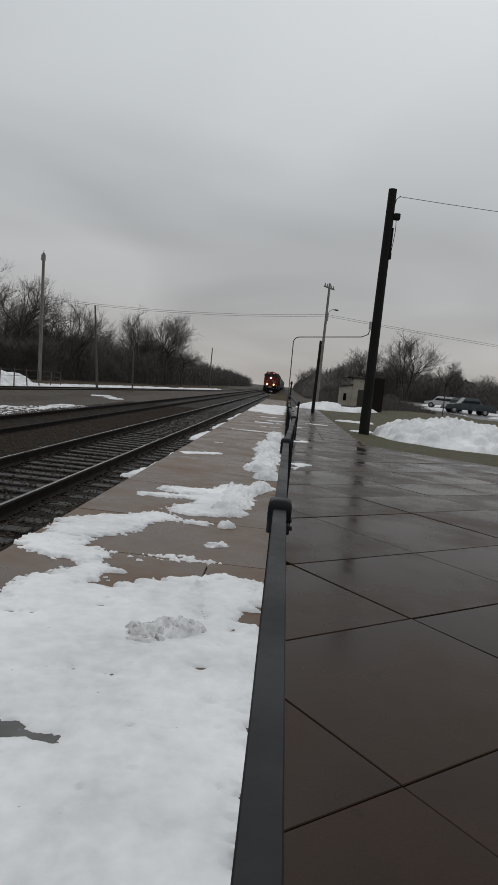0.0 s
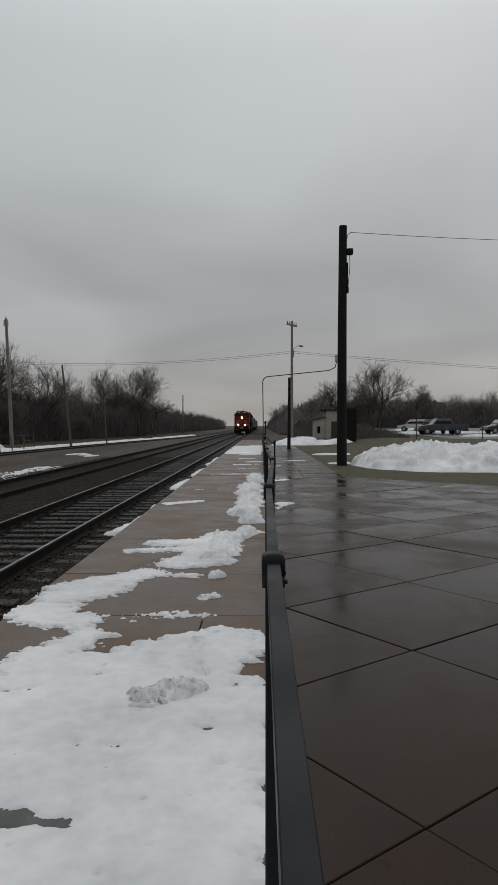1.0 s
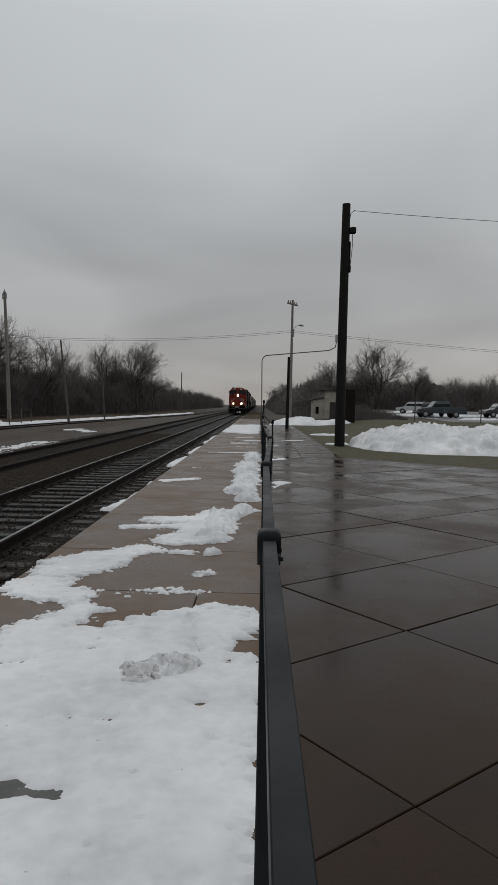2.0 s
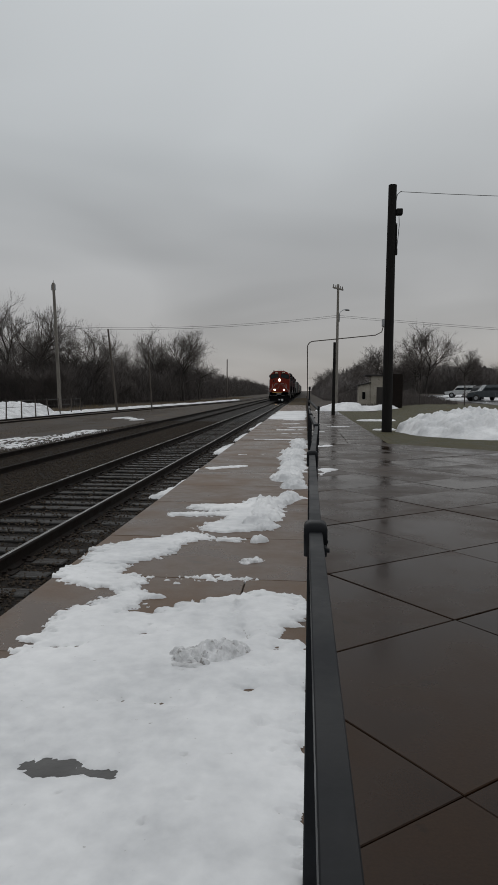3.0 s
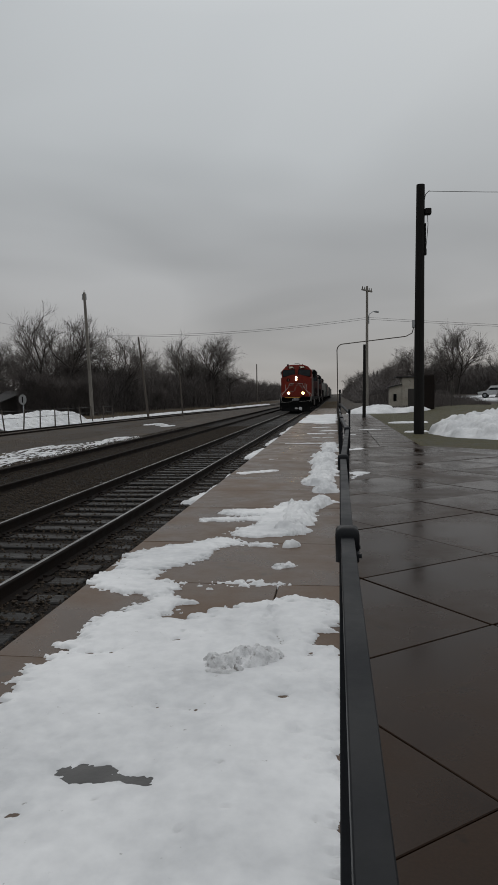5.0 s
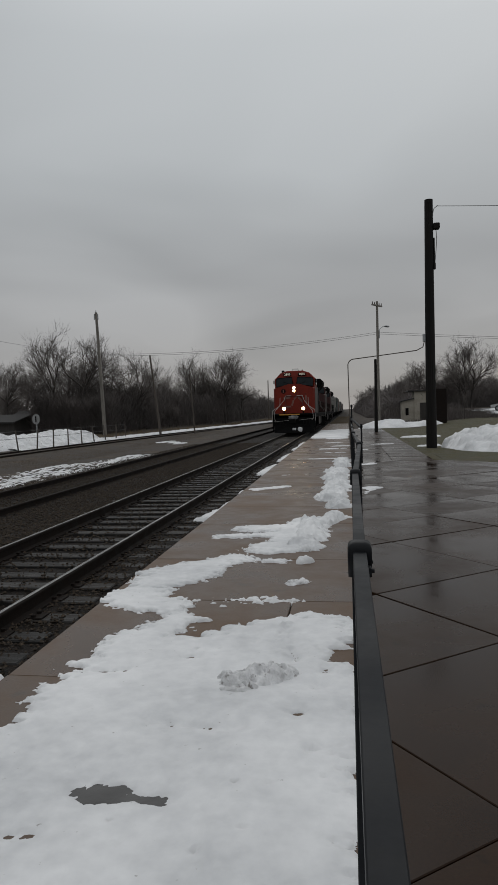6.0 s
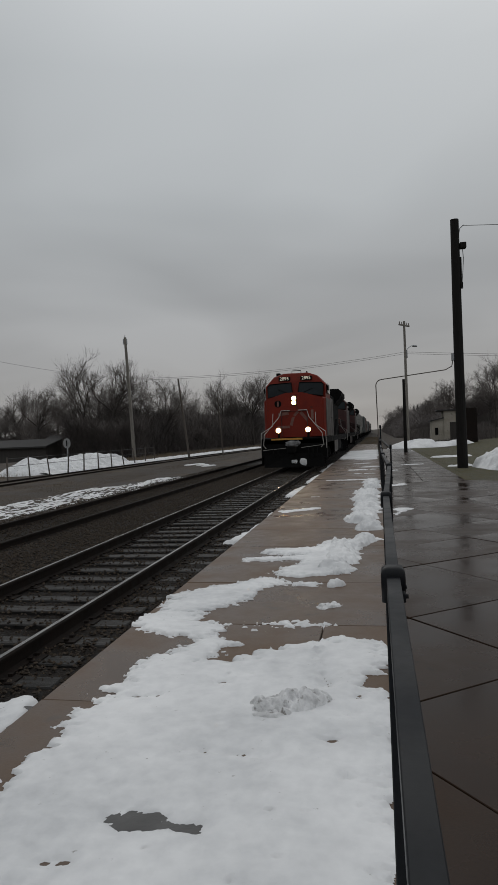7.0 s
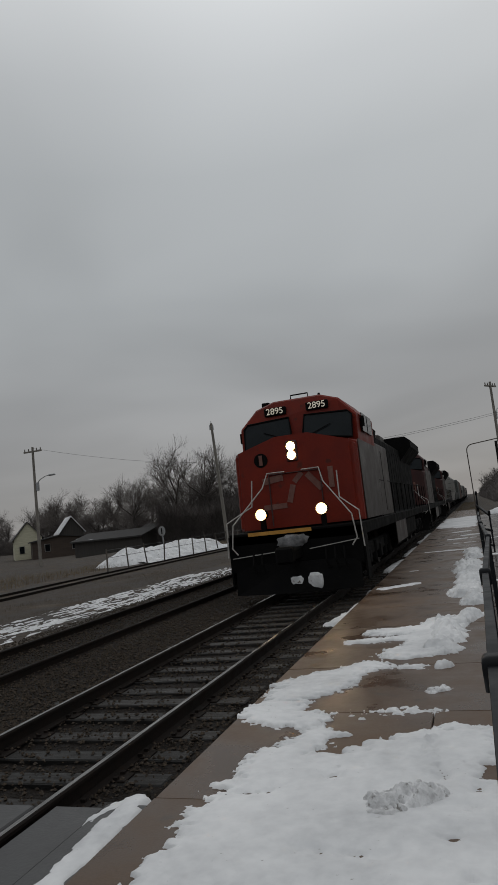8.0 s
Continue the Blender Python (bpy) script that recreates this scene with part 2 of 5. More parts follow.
M_TRUCKPAINT = mat("slate_car_paint", (0.025, 0.035, 0.042), (0.04, 0.052, 0.06), 2, (0.15, 0.3), bump=0, coat=0.5)
M_SUVPAINT = mat("silver_white_car_paint", (0.45, 0.46, 0.47), (0.58, 0.59, 0.6), 2, (0.15, 0.3), bump=0, coat=0.5)
M_DARKPAINT = mat("charcoal_car_paint", (0.03, 0.03, 0.033), (0.05, 0.05, 0.054), 2, (0.15, 0.3), bump=0, coat=0.5)
M_SIGN = mat("faded_sign_face", (0.16, 0.16, 0.16), (0.24, 0.24, 0.24), 6, (0.5, 0.7), bump=0)


# ---------------------------------------------------------------- mesh helpers
def mesh_of(name, bm, material, smooth=False):
    me = bpy.data.meshes.new(name)
    bmesh.ops.recalc_face_normals(bm, faces=bm.faces)
    bm.to_mesh(me)
    bm.free()
    me.materials.append(material)
    if smooth:
        me.polygons.foreach_set("use_smooth", [True] * len(me.polygons))
    return me


def part(name, bm, material, parent=None, label="", smooth=False):
    ob = new(name, mesh_of(name, bm, material, smooth))
    if parent:
        ob.parent = parent
    return tagged(ob, label=label)


def from_arrays(name, verts, faces, material, parent=None, smooth=False):
    me = bpy.data.meshes.new(name)
    me.from_pydata(np.asarray(verts).tolist(), [], np.asarray(faces).tolist() if not isinstance(faces, list) else faces)
    me.materials.append(material)
    if smooth:
        me.polygons.foreach_set("use_smooth", [True] * len(me.polygons))
    me.update()
    ob = new(name, me)
    if parent:
        ob.parent = parent
    return ob


def thing(name, m, label, category, group="", kind=""):
    ob = new(name)
    ob.matrix_basis = m
    return tagged(ob, label, category, group, kind)


def box(bm, x0, x1, y0, y1, z0, z1, bevel=0.0):
    made = bmesh.ops.create_cube(bm, size=1.0)["verts"]
    for v in made:
        v.co = Vector((x0 + (v.co.x + 0.5) * (x1 - x0), y0 + (v.co.y + 0.5) * (y1 - y0), z0 + (v.co.z + 0.5) * (z1 - z0)))
    if bevel:
        edges = list({e for v in made for e in v.link_edges})
        bmesh.ops.bevel(bm, geom=edges, offset=bevel, segments=1, affect="EDGES")
    return bm


def prism(bm, outline, axis, a, b):
    """An outline in the two other axes, drawn out along axis from a to b."""
    def place(u, v, w):
        return {"x": (w, u, v), "y": (u, w, v), "z": (u, v, w)}[axis]
    lo = [bm.verts.new(place(u, v, a)) for u, v in outline]
    hi = [bm.verts.new(place(u, v, b)) for u, v in outline]
    bm.faces.new(lo), bm.faces.new(hi)
    for k in range(len(lo)):
        j = (k + 1) % len(lo)
        bm.faces.new((lo[k], lo[j], hi[j], hi[k]))
    return bm


def cyl(bm, p, q, r0, r1=None, sides=10, caps=True):
    p, q = Vector(p), Vector(q)
    r1 = r0 if r1 is None else r1
    turn = (q - p).to_track_quat("Z", "Y")
    rings = []
    for c, r in ((p, r0), (q, r1)):
        rings.append([bm.verts.new(c + turn @ Vector((r * math.cos(2 * math.pi * k / sides), r * math.sin(2 * math.pi * k / sides), 0))) for k in range(sides)])
    for k in range(sides):
        j = (k + 1) % sides
        bm.faces.new((rings[0][k], rings[0][j], rings[1][j], rings[1][k]))
    if caps:
        bm.faces.new(rings[0]), bm.faces.new(rings[1])
    return bm


def tube(bm, points, r, sides=6):
    """One bent round bar through the points."""
    pts = [Vector(p) for p in points]
    side = (pts[1] - pts[0]).orthogonal().normalized()
    rings = []
    for k, p in enumerate(pts):
        d = (pts[min(k + 1, len(pts) - 1)] - pts[max(k - 1, 0)]).normalized()
        flat = side - d * side.dot(d)
        side = (flat if flat.length > 1e-4 else d.orthogonal()).normalized()
        up = d.cross(side)
        rings.append([bm.verts.new(p + r * (side * math.cos(2 * math.pi * i / sides) + up * math.sin(2 * math.pi * i / sides))) for i in range(sides)])
    for lo, hi in zip(rings, rings[1:]):
        for i in range(sides):
            bm.faces.new((lo[i], lo[(i + 1) % sides], hi[(i + 1) % sides], hi[i]))
    bm.faces.new(rings[0]), bm.faces.new(rings[-1])
    return bm


TABLE = np.random.RandomState(7).rand(256, 256)


def vnoise(x, y):
    """Smooth value noise in 0..1."""
    x, y = np.asarray(x, float), np.asarray(y, float)
    i, j = np.floor(x).astype(int), np.floor(y).astype(int)
    u, v = x - i, y - j
    u, v = u * u * (3 - 2 * u), v * v * (3 - 2 * v)
    t = lambda a, b: TABLE[a % 256, b % 256]
    return (t(i, j) * (1 - u) + t(i + 1, j) * u) * (1 - v) + (t(i, j + 1) * (1 - u) + t(i + 1, j + 1) * u) * v


def fbm(x, y, octaves=4):
    total, amp, norm = 0.0, 1.0, 0.0
    for k in range(octaves):
        total = total + amp * vnoise(x * 2**k + 17.3 * k, y * 2**k + 9.1 * k)
        norm, amp = norm + amp, amp * 0.55
    return total / norm - 0.5


def smooth01(v):
    v = np.clip(v, 0, 1)
    return v * v * (3 - 2 * v)


def grid_faces(nx, ny):
    a = np.arange(nx * ny).reshape(ny, nx)
    return np.stack([a[:-1, :-1], a[:-1, 1:], a[1:, 1:], a[1:, :-1]], -1).reshape(-1, 4)


def ground_z(x, y):
    west = -0.30 - 0.7 * smooth01((-x - 36) / 16)
    rise = 0.62 * smooth01((y - 28) / 42) * smooth01((x - 5.0) / 7) + 0.55 * smooth01((y - 75) / 40) * smooth01((x - 13) / 14)
    east = -0.035 + rise
    return np.where(x < -2.05, west, np.where(x < 2.9, np.where(y > 54, -0.06, -0.30), east))


# ---------------------------------------------------------------- ground, tracks, paving
RAIL_TOP, TRACK, TRACK2 = -0.05, -3.6, -7.15


def build_ground():
    xs = np.unique(np.concatenate([-np.geomspace(60, 2500, 14), np.arange(-60, -12, 2.0), np.arange(-12, -2.0, 1.0), [-2.06, -2.04, 2.88, 2.92], np.arange(3.5, 40, 1.5), np.geomspace(42, 2500, 14)]))
    ys = np.unique(np.concatenate([-np.geomspace(10, 2500, 10), np.arange(-10, 130, 2.0), [53.9, 54.1], np.geomspace(130, 4000, 16)]))
    gx, gy = np.meshgrid(xs, ys)
    z = ground_z(gx, gy) + 0.05 * fbm(gx * 0.4, gy * 0.4) * (gx < -9)
    ob = from_arrays("ground", np.stack([gx, gy, z], -1).reshape(-1, 3), grid_faces(len(xs), len(ys)), M_DIRT, smooth=True)
    tagged(ob, "flat brown winter ground with dead grass and gravel", "ground", kind="structure")
    # lawn beside the walkway
    gx, gy = np.meshgrid(np.linspace(2.86, 40, 60), np.linspace(4, 62, 80))
    z = ground_z(np.maximum(gx, 2.95), gy) + 0.012 + 0.03 * fbm(gx, gy)
    tagged(from_arrays("lawn", np.stack([gx, gy, z], -1).reshape(-1, 3), grid_faces(60, 80), M_GRASS, smooth=True), "short wet olive-green winter lawn beside the walkway", "lawn", kind="structure")
    # parking lot
    gx, gy = np.meshgrid(np.linspace(17, 120, 40), np.linspace(58, 120, 40))
    z = ground_z(gx, gy) + 0.03
    tagged(from_arrays("parking_lot", np.stack([gx, gy, z], -1).reshape(-1, 3), grid_faces(40, 40), M_ASPHALT, smooth=True), "wet grey asphalt car park beyond the lawn", "car park", kind="structure")


build_ground()


def build_ballast():
    for name, x0, x1 in (("ballast_bed", -9.0, -2.02),):
        xs = np.linspace(x0, x1, 70)
        ys = np.concatenate([np.linspace(-6, 30, 240), np.geomspace(30.5, 900, 60)])
        gx, gy = np.meshgrid(xs, ys)
        z = -0.225 + 0.045 * fbm(gx * 5, gy * 5, 3)
        for c in (TRACK, TRACK2):
            z = z - 0.03 * (np.abs(gx - c) < 0.68)
        z = z - 0.012 * smooth01((gx + 2.75) / 0.15) + 0.02 * fbm(gx * 1.3, gy * 0.6, 3)
        z = z - 0.12 * smooth01((np.abs(gx - (x0 + x1) / 2) - (x1 - x0) / 2 + 0.6) / 0.6) * (gx < (x0 + x1) / 2)
        tagged(from_arrays(name, np.stack([gx, gy, z], -1).reshape(-1, 3), grid_faces(len(xs), len(ys)), M_BALLAST), "dark wet crushed-stone ballast under the tracks", "ballast", kind="structure")
    rng = np.random.RandomState(3)
    n = 75000
    y = 2.2 + 36 * rng.rand(n) ** 1.6
    x = np.where(rng.rand(n) < 0.45, rng.uniform(-6.25, -4.5, n), np.where(rng.rand(n) < 0.10, rng.uniform(-2.8, -2.05, n), np.where(rng.rand(n) < 0.72, rng.uniform(-9.0, -6.3, n), rng.uniform(-5.0, -2.1, n))))
    s = rng.uniform(0.009, 0.026, n)
    base = np.array([(1, 0, 0), (-1, 0.1, 0), (0, 1, 0.1), (0.1, -1, 0), (0, 0, 0.8), (0, 0, -0.8)], float)
    ang = rng.rand(n) * 6.28
    ca, sa = np.cos(ang)[:, None], np.sin(ang)[:, None]
    b = base[None] * rng.uniform(0.6, 1.3, (n, 6, 1))
    v = np.stack([b[..., 0] * ca - b[..., 1] * sa, b[..., 0] * sa + b[..., 1] * ca, b[..., 2]], -1) * s[:, None, None]
    v += np.stack([x, y, -0.215 - 0.012 * smooth01((x + 2.75) / 0.15) + rng.uniform(-0.01, 0.02, n)], -1)[:, None]
    f = np.array([(0, 2, 4), (2, 1, 4), (1, 3, 4), (3, 0, 4), (2, 0, 5), (1, 2, 5), (3, 1, 5), (0, 3, 5)])
    faces = (f[None] + 6 * np.arange(n)[:, None, None]).reshape(-1, 3)
    tagged(from_arrays("ballast_stones", v.reshape(-1, 3), faces, M_STONE), "loose brown-grey crushed stones between the tracks", "gravel", kind="stuff")


build_ballast()


def rail_profile(c, top):
    h = 0.17
    return [(c - 0.07, top - h), (c + 0.07, top - h), (c + 0.07, top - h + 0.015), (c + 0.012, top - h + 0.035), (c + 0.012, top - 0.045), (c + 0.036, top - 0.035), (c + 0.036, top - 0.012), (c + 0.026, top - 0.002),
            (c - 0.026, top - 0.002), (c - 0.036, top - 0.012), (c - 0.036, top - 0.035), (c - 0.012, top - 0.045), (c - 0.012, top - h + 0.035), (c - 0.07, top - h + 0.015)]


def build_track(x, top, near, far, label, shine=True):
    track = thing("railway_track", pose(x, 0, 0), label, "railway track", "tracks past the platform", "structure")
    for c in (-0.7525, 0.7525):
        rail = part("rail", prism(bmesh.new(), rail_profile(c, top), "y", near, far), M_RUST, track, "rusty steel rail with a polished head")
        if shine:
            bm = bmesh.new()
            box(bm, c - 0.020, c + 0.020, near, far, top - 0.003, top + 0.001)
            part("rail_head", bm, M_RAIL, rail, "bright worn running surface")
    return track


def build_ties(track, top, near, count, pitch, single, seed):
    rng = random.Random(seed)
    bm = box(bmesh.new(), -1.28, 1.28, -0.115, 0.115, top - 0.36, top - 0.165, 0.012)
    me = mesh_of("tie", bm, M_TIE)
    bm = bmesh.new()
    for c in (-0.7525, 0.7525):
        box(bm, c - 0.19, c + 0.19, -0.09, 0.09, top - 0.168, top - 0.150, 0.004)
        for sx in (-0.1, 0.1):
            for sy in (-0.06, 0.06):
                box(bm, c + sx - 0.02, c + sx + 0.02, sy - 0.015, sy + 0.015, top - 0.15, top - 0.128)
    plate = mesh_of("tie_plate", bm, M_RUST)
    for k in range(single):
        tie = new("tie", me)
        tie.parent = track
        tie.matrix_basis = pose(rng.uniform(-0.05, 0.05), near + pitch * k + rng.uniform(-0.03, 0.03), rng.uniform(-0.012, 0.006), 0, 0, rng.uniform(-1.2, 1.2))
        if k < 60:
            p = new("tie_plate", plate)
            p.parent = tie
    bm = bmesh.new()
    for k in range(single, count):
        y = near + pitch * k
        box(bm, -1.28, 1.28, y - 0.115, y + 0.115, top - 0.36, top - 0.165)
    tagged(part("far_ties", bm, M_TIE, track), kind="stuff")


main_track = build_track(TRACK, RAIL_TOP, -8, 1200, "main railway track with polished rails and dark wooden ties")
build_ties(main_track, RAIL_TOP, 3.35, 420, 0.53, 150, 1)
second_track = build_track(TRACK2, RAIL_TOP - 0.02, -8, 1200, "parallel railway track with rusty rails and buried ties", shine=False)
build_ties(second_track, RAIL_TOP - 0.06, 3.2, 260, 0.53, 90, 2)


def siding_x(y):
    return -17.6 + 6.5 * float(smooth01((y - 25) / 110))


def build_siding():
    track = thing("siding_track", pose(0, 0, 0), "little-used rusty siding track beyond the main lines", "railway track", kind="structure")
    for c in (-0.75, 0.75):
        bm = bmesh.new()
        ys = [-20 + 5 * k for k in range(60)]
        for ya, yb in zip(ys, ys[1:]):
            lo = [bm.verts.new((siding_x(ya) + c + u, ya, z)) for u, z in ((-0.036, -0.32), (0.036, -0.32), (0.036, -0.205), (-0.036, -0.205))]
            hi = [bm.verts.new((siding_x(yb) + c + u, yb, z)) for u, z in ((-0.036, -0.32), (0.036, -0.32), (0.036, -0.205), (-0.036, -0.205))]
            for k in range(4):
                bm.faces.new((lo[k], lo[(k + 1) % 4], hi[(k + 1) % 4], hi[k]))
        part("rail", bm, M_RUST, track)


build_siding()


def slab_mesh(name, outline, top, thick, material, gap=0.008, bevel=0.008):
    """A slab from its convex outline, shrunk by the joint and with a chamfered upper edge."""
    c = sum((Vector(p) for p in outline), Vector((0, 0))) / len(outline)

    def ring(inset, z):
        out = []
        k = len(outline)
        for i in range(k):
            p, a, b = Vector(outline[i]), Vector(outline[i - 1]), Vector(outline[(i + 1) % k])
            d1, d2 = (p - a).normalized(), (b - p).normalized()
            n1, n2 = Vector((-d1.y, d1.x)), Vector((-d2.y, d2.x))
            m = (n1 + n2)
            s = max(m.dot(n1), 0.25)
            q = p + m * (inset / s) - c
            out.append((q.x, q.y, z))
        return out
    k = len(outline)
    v = ring(gap, -thick) + ring(gap, -bevel) + ring(gap + bevel, 0.0)
    f = [tuple(range(2 * k, 3 * k))]
    for r in (0, 1):
        f += [(r * k + i, r * k + (i + 1) % k, (r + 1) * k + (i + 1) % k, (r + 1) * k + i) for i in range(k)]
    me = bpy.data.meshes.new(name)
    me.from_pydata(v, [], f)
    me.materials.append(material)
    return me, c


def clip(poly, a, b, c):
    """The part of a convex polygon where a x + b y <= c."""
    out = []
    for p, q in zip(poly, poly[1:] + poly[:1]):
        dp, dq = a * p[0] + b * p[1] - c, a * q[0] + b * q[1] - c
        if dp <= 0:
            out.append(p)
        if dp * dq < 0:
            t = dp / (dp - dq)
            out.append((p[0] + t * (q[0] - p[0]), p[1] + t * (q[1] - p[1])))
    return out


def area(poly):
    return 0.5 * sum(p[0] * q[1] - q[0] * p[1] for p, q in zip(poly, poly[1:] + poly[:1]))


FENCE_X = 0.246


def build_platform():
    platform = thing("platform", pose(0, 0, 0), "low damp brown concrete station platform with sawn joints", "platform", kind="structure")
    bm = bmesh.new()
    box(bm, -1.97, 0.33, -8, 75, -0.40, -0.03)
    part("platform_base", bm, M_BED, platform)
    edges = [-8.0, -5.4, -3.7, -2.05, -0.3, 1.4, 3.06, 4.80, 6.42, 8.75, 10.5, 12.4]
    while edges[-1] < 75:
        edges.append(edges[-1] + 1.72)
    rng = random.Random(5)
    for a, b in zip(edges, edges[1:]):
        for x0, x1 in (((-2.0, -0.29), (-0.29, 0.31)) if b < 4.9 else ((-2.0, 0.31),)):
            me, c = slab_mesh("slab", [(x0, a), (x1, a), (x1, b), (x0, b)], 0, 0.2, M_PLAT, 0.005, 0.006)
            ob = new("slab", me)
            ob.parent, ob.matrix_basis = platform, pose(c.x, c.y, rng.uniform(-0.004, 0.0), rng.uniform(-0.1, 0.1), rng.uniform(-0.1, 0.1))


def build_paving():
    paving = thing("pavement", pose(0, 0, 0), "wet brown concrete slab paving laid diagonally beside the platform", "pavement", kind="structure")
    bm = bmesh.new()
    prism(bm, [(0.33, -8), (16, -8), (16, 9.2), (2.9, 20.1), (2.85, 54), (0.33, 54)], "z", -0.3, -0.04)
    part("pavement_base", bm, M_BED, paving)
    ta = math.radians(37.8)
    ea, eb = (math.cos(ta), math.sin(ta)), (-math.sin(ta), math.cos(ta))
    rng = random.Random(9)
    # joint lines across and along the slabs, each with its own opening
    cross = [1.80 + 1.66 * i for i in range(-9, 3)] + [6.96 + 1.75 * i for i in range(8)]
    along = [0.88 + 1.43 * j for j in range(-13, 3)] + [5.42, 6.55, 7.64] + [7.64 + 1.45 * j for j in range(1, 8)]
    open_a = [{1: 0.006, 2: 0.019}.get(round((v - 0.14) / 1.66), rng.uniform(0.007, 0.014)) for v in cross]
    open_b = [{0.88: 0.005, 2.31: 0.023, 5.42: 0.019}.get(round(v, 2), rng.uniform(0.007, 0.013)) for v in along]
    for i in range(len(cross) - 1):
        for j in range(len(along) - 1):
            a0, a1 = cross[i] + open_a[i] / 2, cross[i + 1] - open_a[i + 1] / 2
            b0, b1 = along[j] + open_b[j] / 2, along[j + 1] - open_b[j + 1] / 2
            quad = [(a * ea[0] + b * eb[0], a * ea[1] + b * eb[1]) for a, b in ((a0, b0), (a1, b0), (a1, b1), (a0, b1))]
            for plane in ((-1, 0, -0.32), (1, 0, 15.0), (0, -1, 6.0), (0, 1, 20.4), (0.81, 1, 22.75)):
                quad = clip(quad, *plane) if len(quad) > 2 else quad
            if len(quad) < 3 or area(quad) < 0.02:
                continue
            me, c = slab_mesh("slab", quad, 0, 0.15, M_PAVE, 0.0, 0.004)
            ob = new("slab", me)
            ob.parent, ob.matrix_basis = paving, pose(c.x, c.y, rng.uniform(-0.006, 0.0), rng.uniform(-0.12, 0.12), rng.uniform(-0.12, 0.12))
    y = 20.4
    while y < 54:
        for x0, x1 in ((0.32, 1.6), (1.6, 2.88)):
            me, c = slab_mesh("slab", [(x0, y), (x1, y), (x1, y + 1.55), (x0, y + 1.55)], 0, 0.15, M_PAVE, 0.006, 0.006)
            ob = new("slab", me)
            ob.parent, ob.matrix_basis = paving, pose(c.x, c.y, rng.uniform(-0.008, 0.0), rng.uniform(-0.15, 0.15), rng.uniform(-0.15, 0.15))
        y += 1.55


build_platform()
build_paving()


def build_crossing():
    crossing = thing("level_crossing", pose(TRACK, 0, 0), "black rubber crossing panels laid between and beside the rails", "level crossing", kind="structure")
    for x0, x1 in ((-1.45, -0.83), (-0.66, -0.02), (0.02, 0.66), (0.83, 1.22), (1.24, 1.56)):
        for k in range(3):
            bm = bmesh.new()
            box(bm, x0, x1, -2.4 + 1.83 * k, -0.59 + 1.83 * k, -0.26, -0.075 if x0 < 1 else -0.05, 0.012)
            part("panel", bm, M_RUBBER, crossing)


build_crossing()


# ---------------------------------------------------------------- snow
def capsule_depth(x, y, shapes):
    """How far inside the nearest of the rounded bars (x0, y0, x1, y1, r) a place lies; below 0 outside."""
    best = np.full(np.shape(x), -9.0)
    for x0, y0, x1, y1, r in shapes:
        dx, dy = x1 - x0, y1 - y0
        t = np.clip(((x - x0) * dx + (y - y0) * dy) / max(dx * dx + dy * dy, 1e-9), 0, 1)
        best = np.maximum(best, r - np.hypot(x - x0 - t * dx, y - y0 - t * dy))
    return best


def clods(x, y, balls):
    """The height of rounded lumps (x, y, r) above the snow."""
    z = np.zeros(np.shape(x))
    for cx, cy, r in balls:
        i = np.abs(y[:, 0] - cy) < r
        j = np.abs(x[0] - cx) < r
        if i.any() and j.any():
            w = np.ix_(i, j)
            z[w] = np.maximum(z[w], 0.85 * np.sqrt(np.maximum(r * r - (x[w] - cx) ** 2 - (y[w] - cy) ** 2, 0)))
    return z


def scatter(shapes, per_metre, r0, r1, seed, fill=0.8):
    rng = random.Random(seed)
    out = []
    for x0, y0, x1, y1, r in shapes:
        for _ in range(int(per_metre * (math.hypot(x1 - x0, y1 - y0) + 2 * r))):
            t, a, d = rng.uniform(-0.1, 1.1), rng.uniform(0, 6.28), r * fill * math.sqrt(rng.random())
            out.append((x0 + t * (x1 - x0) + d * math.cos(a), y0 + t * (y1 - y0) + d * math.sin(a), rng.uniform(r0, r1) * (0.6 + 0.4 * rng.random())))
    return out


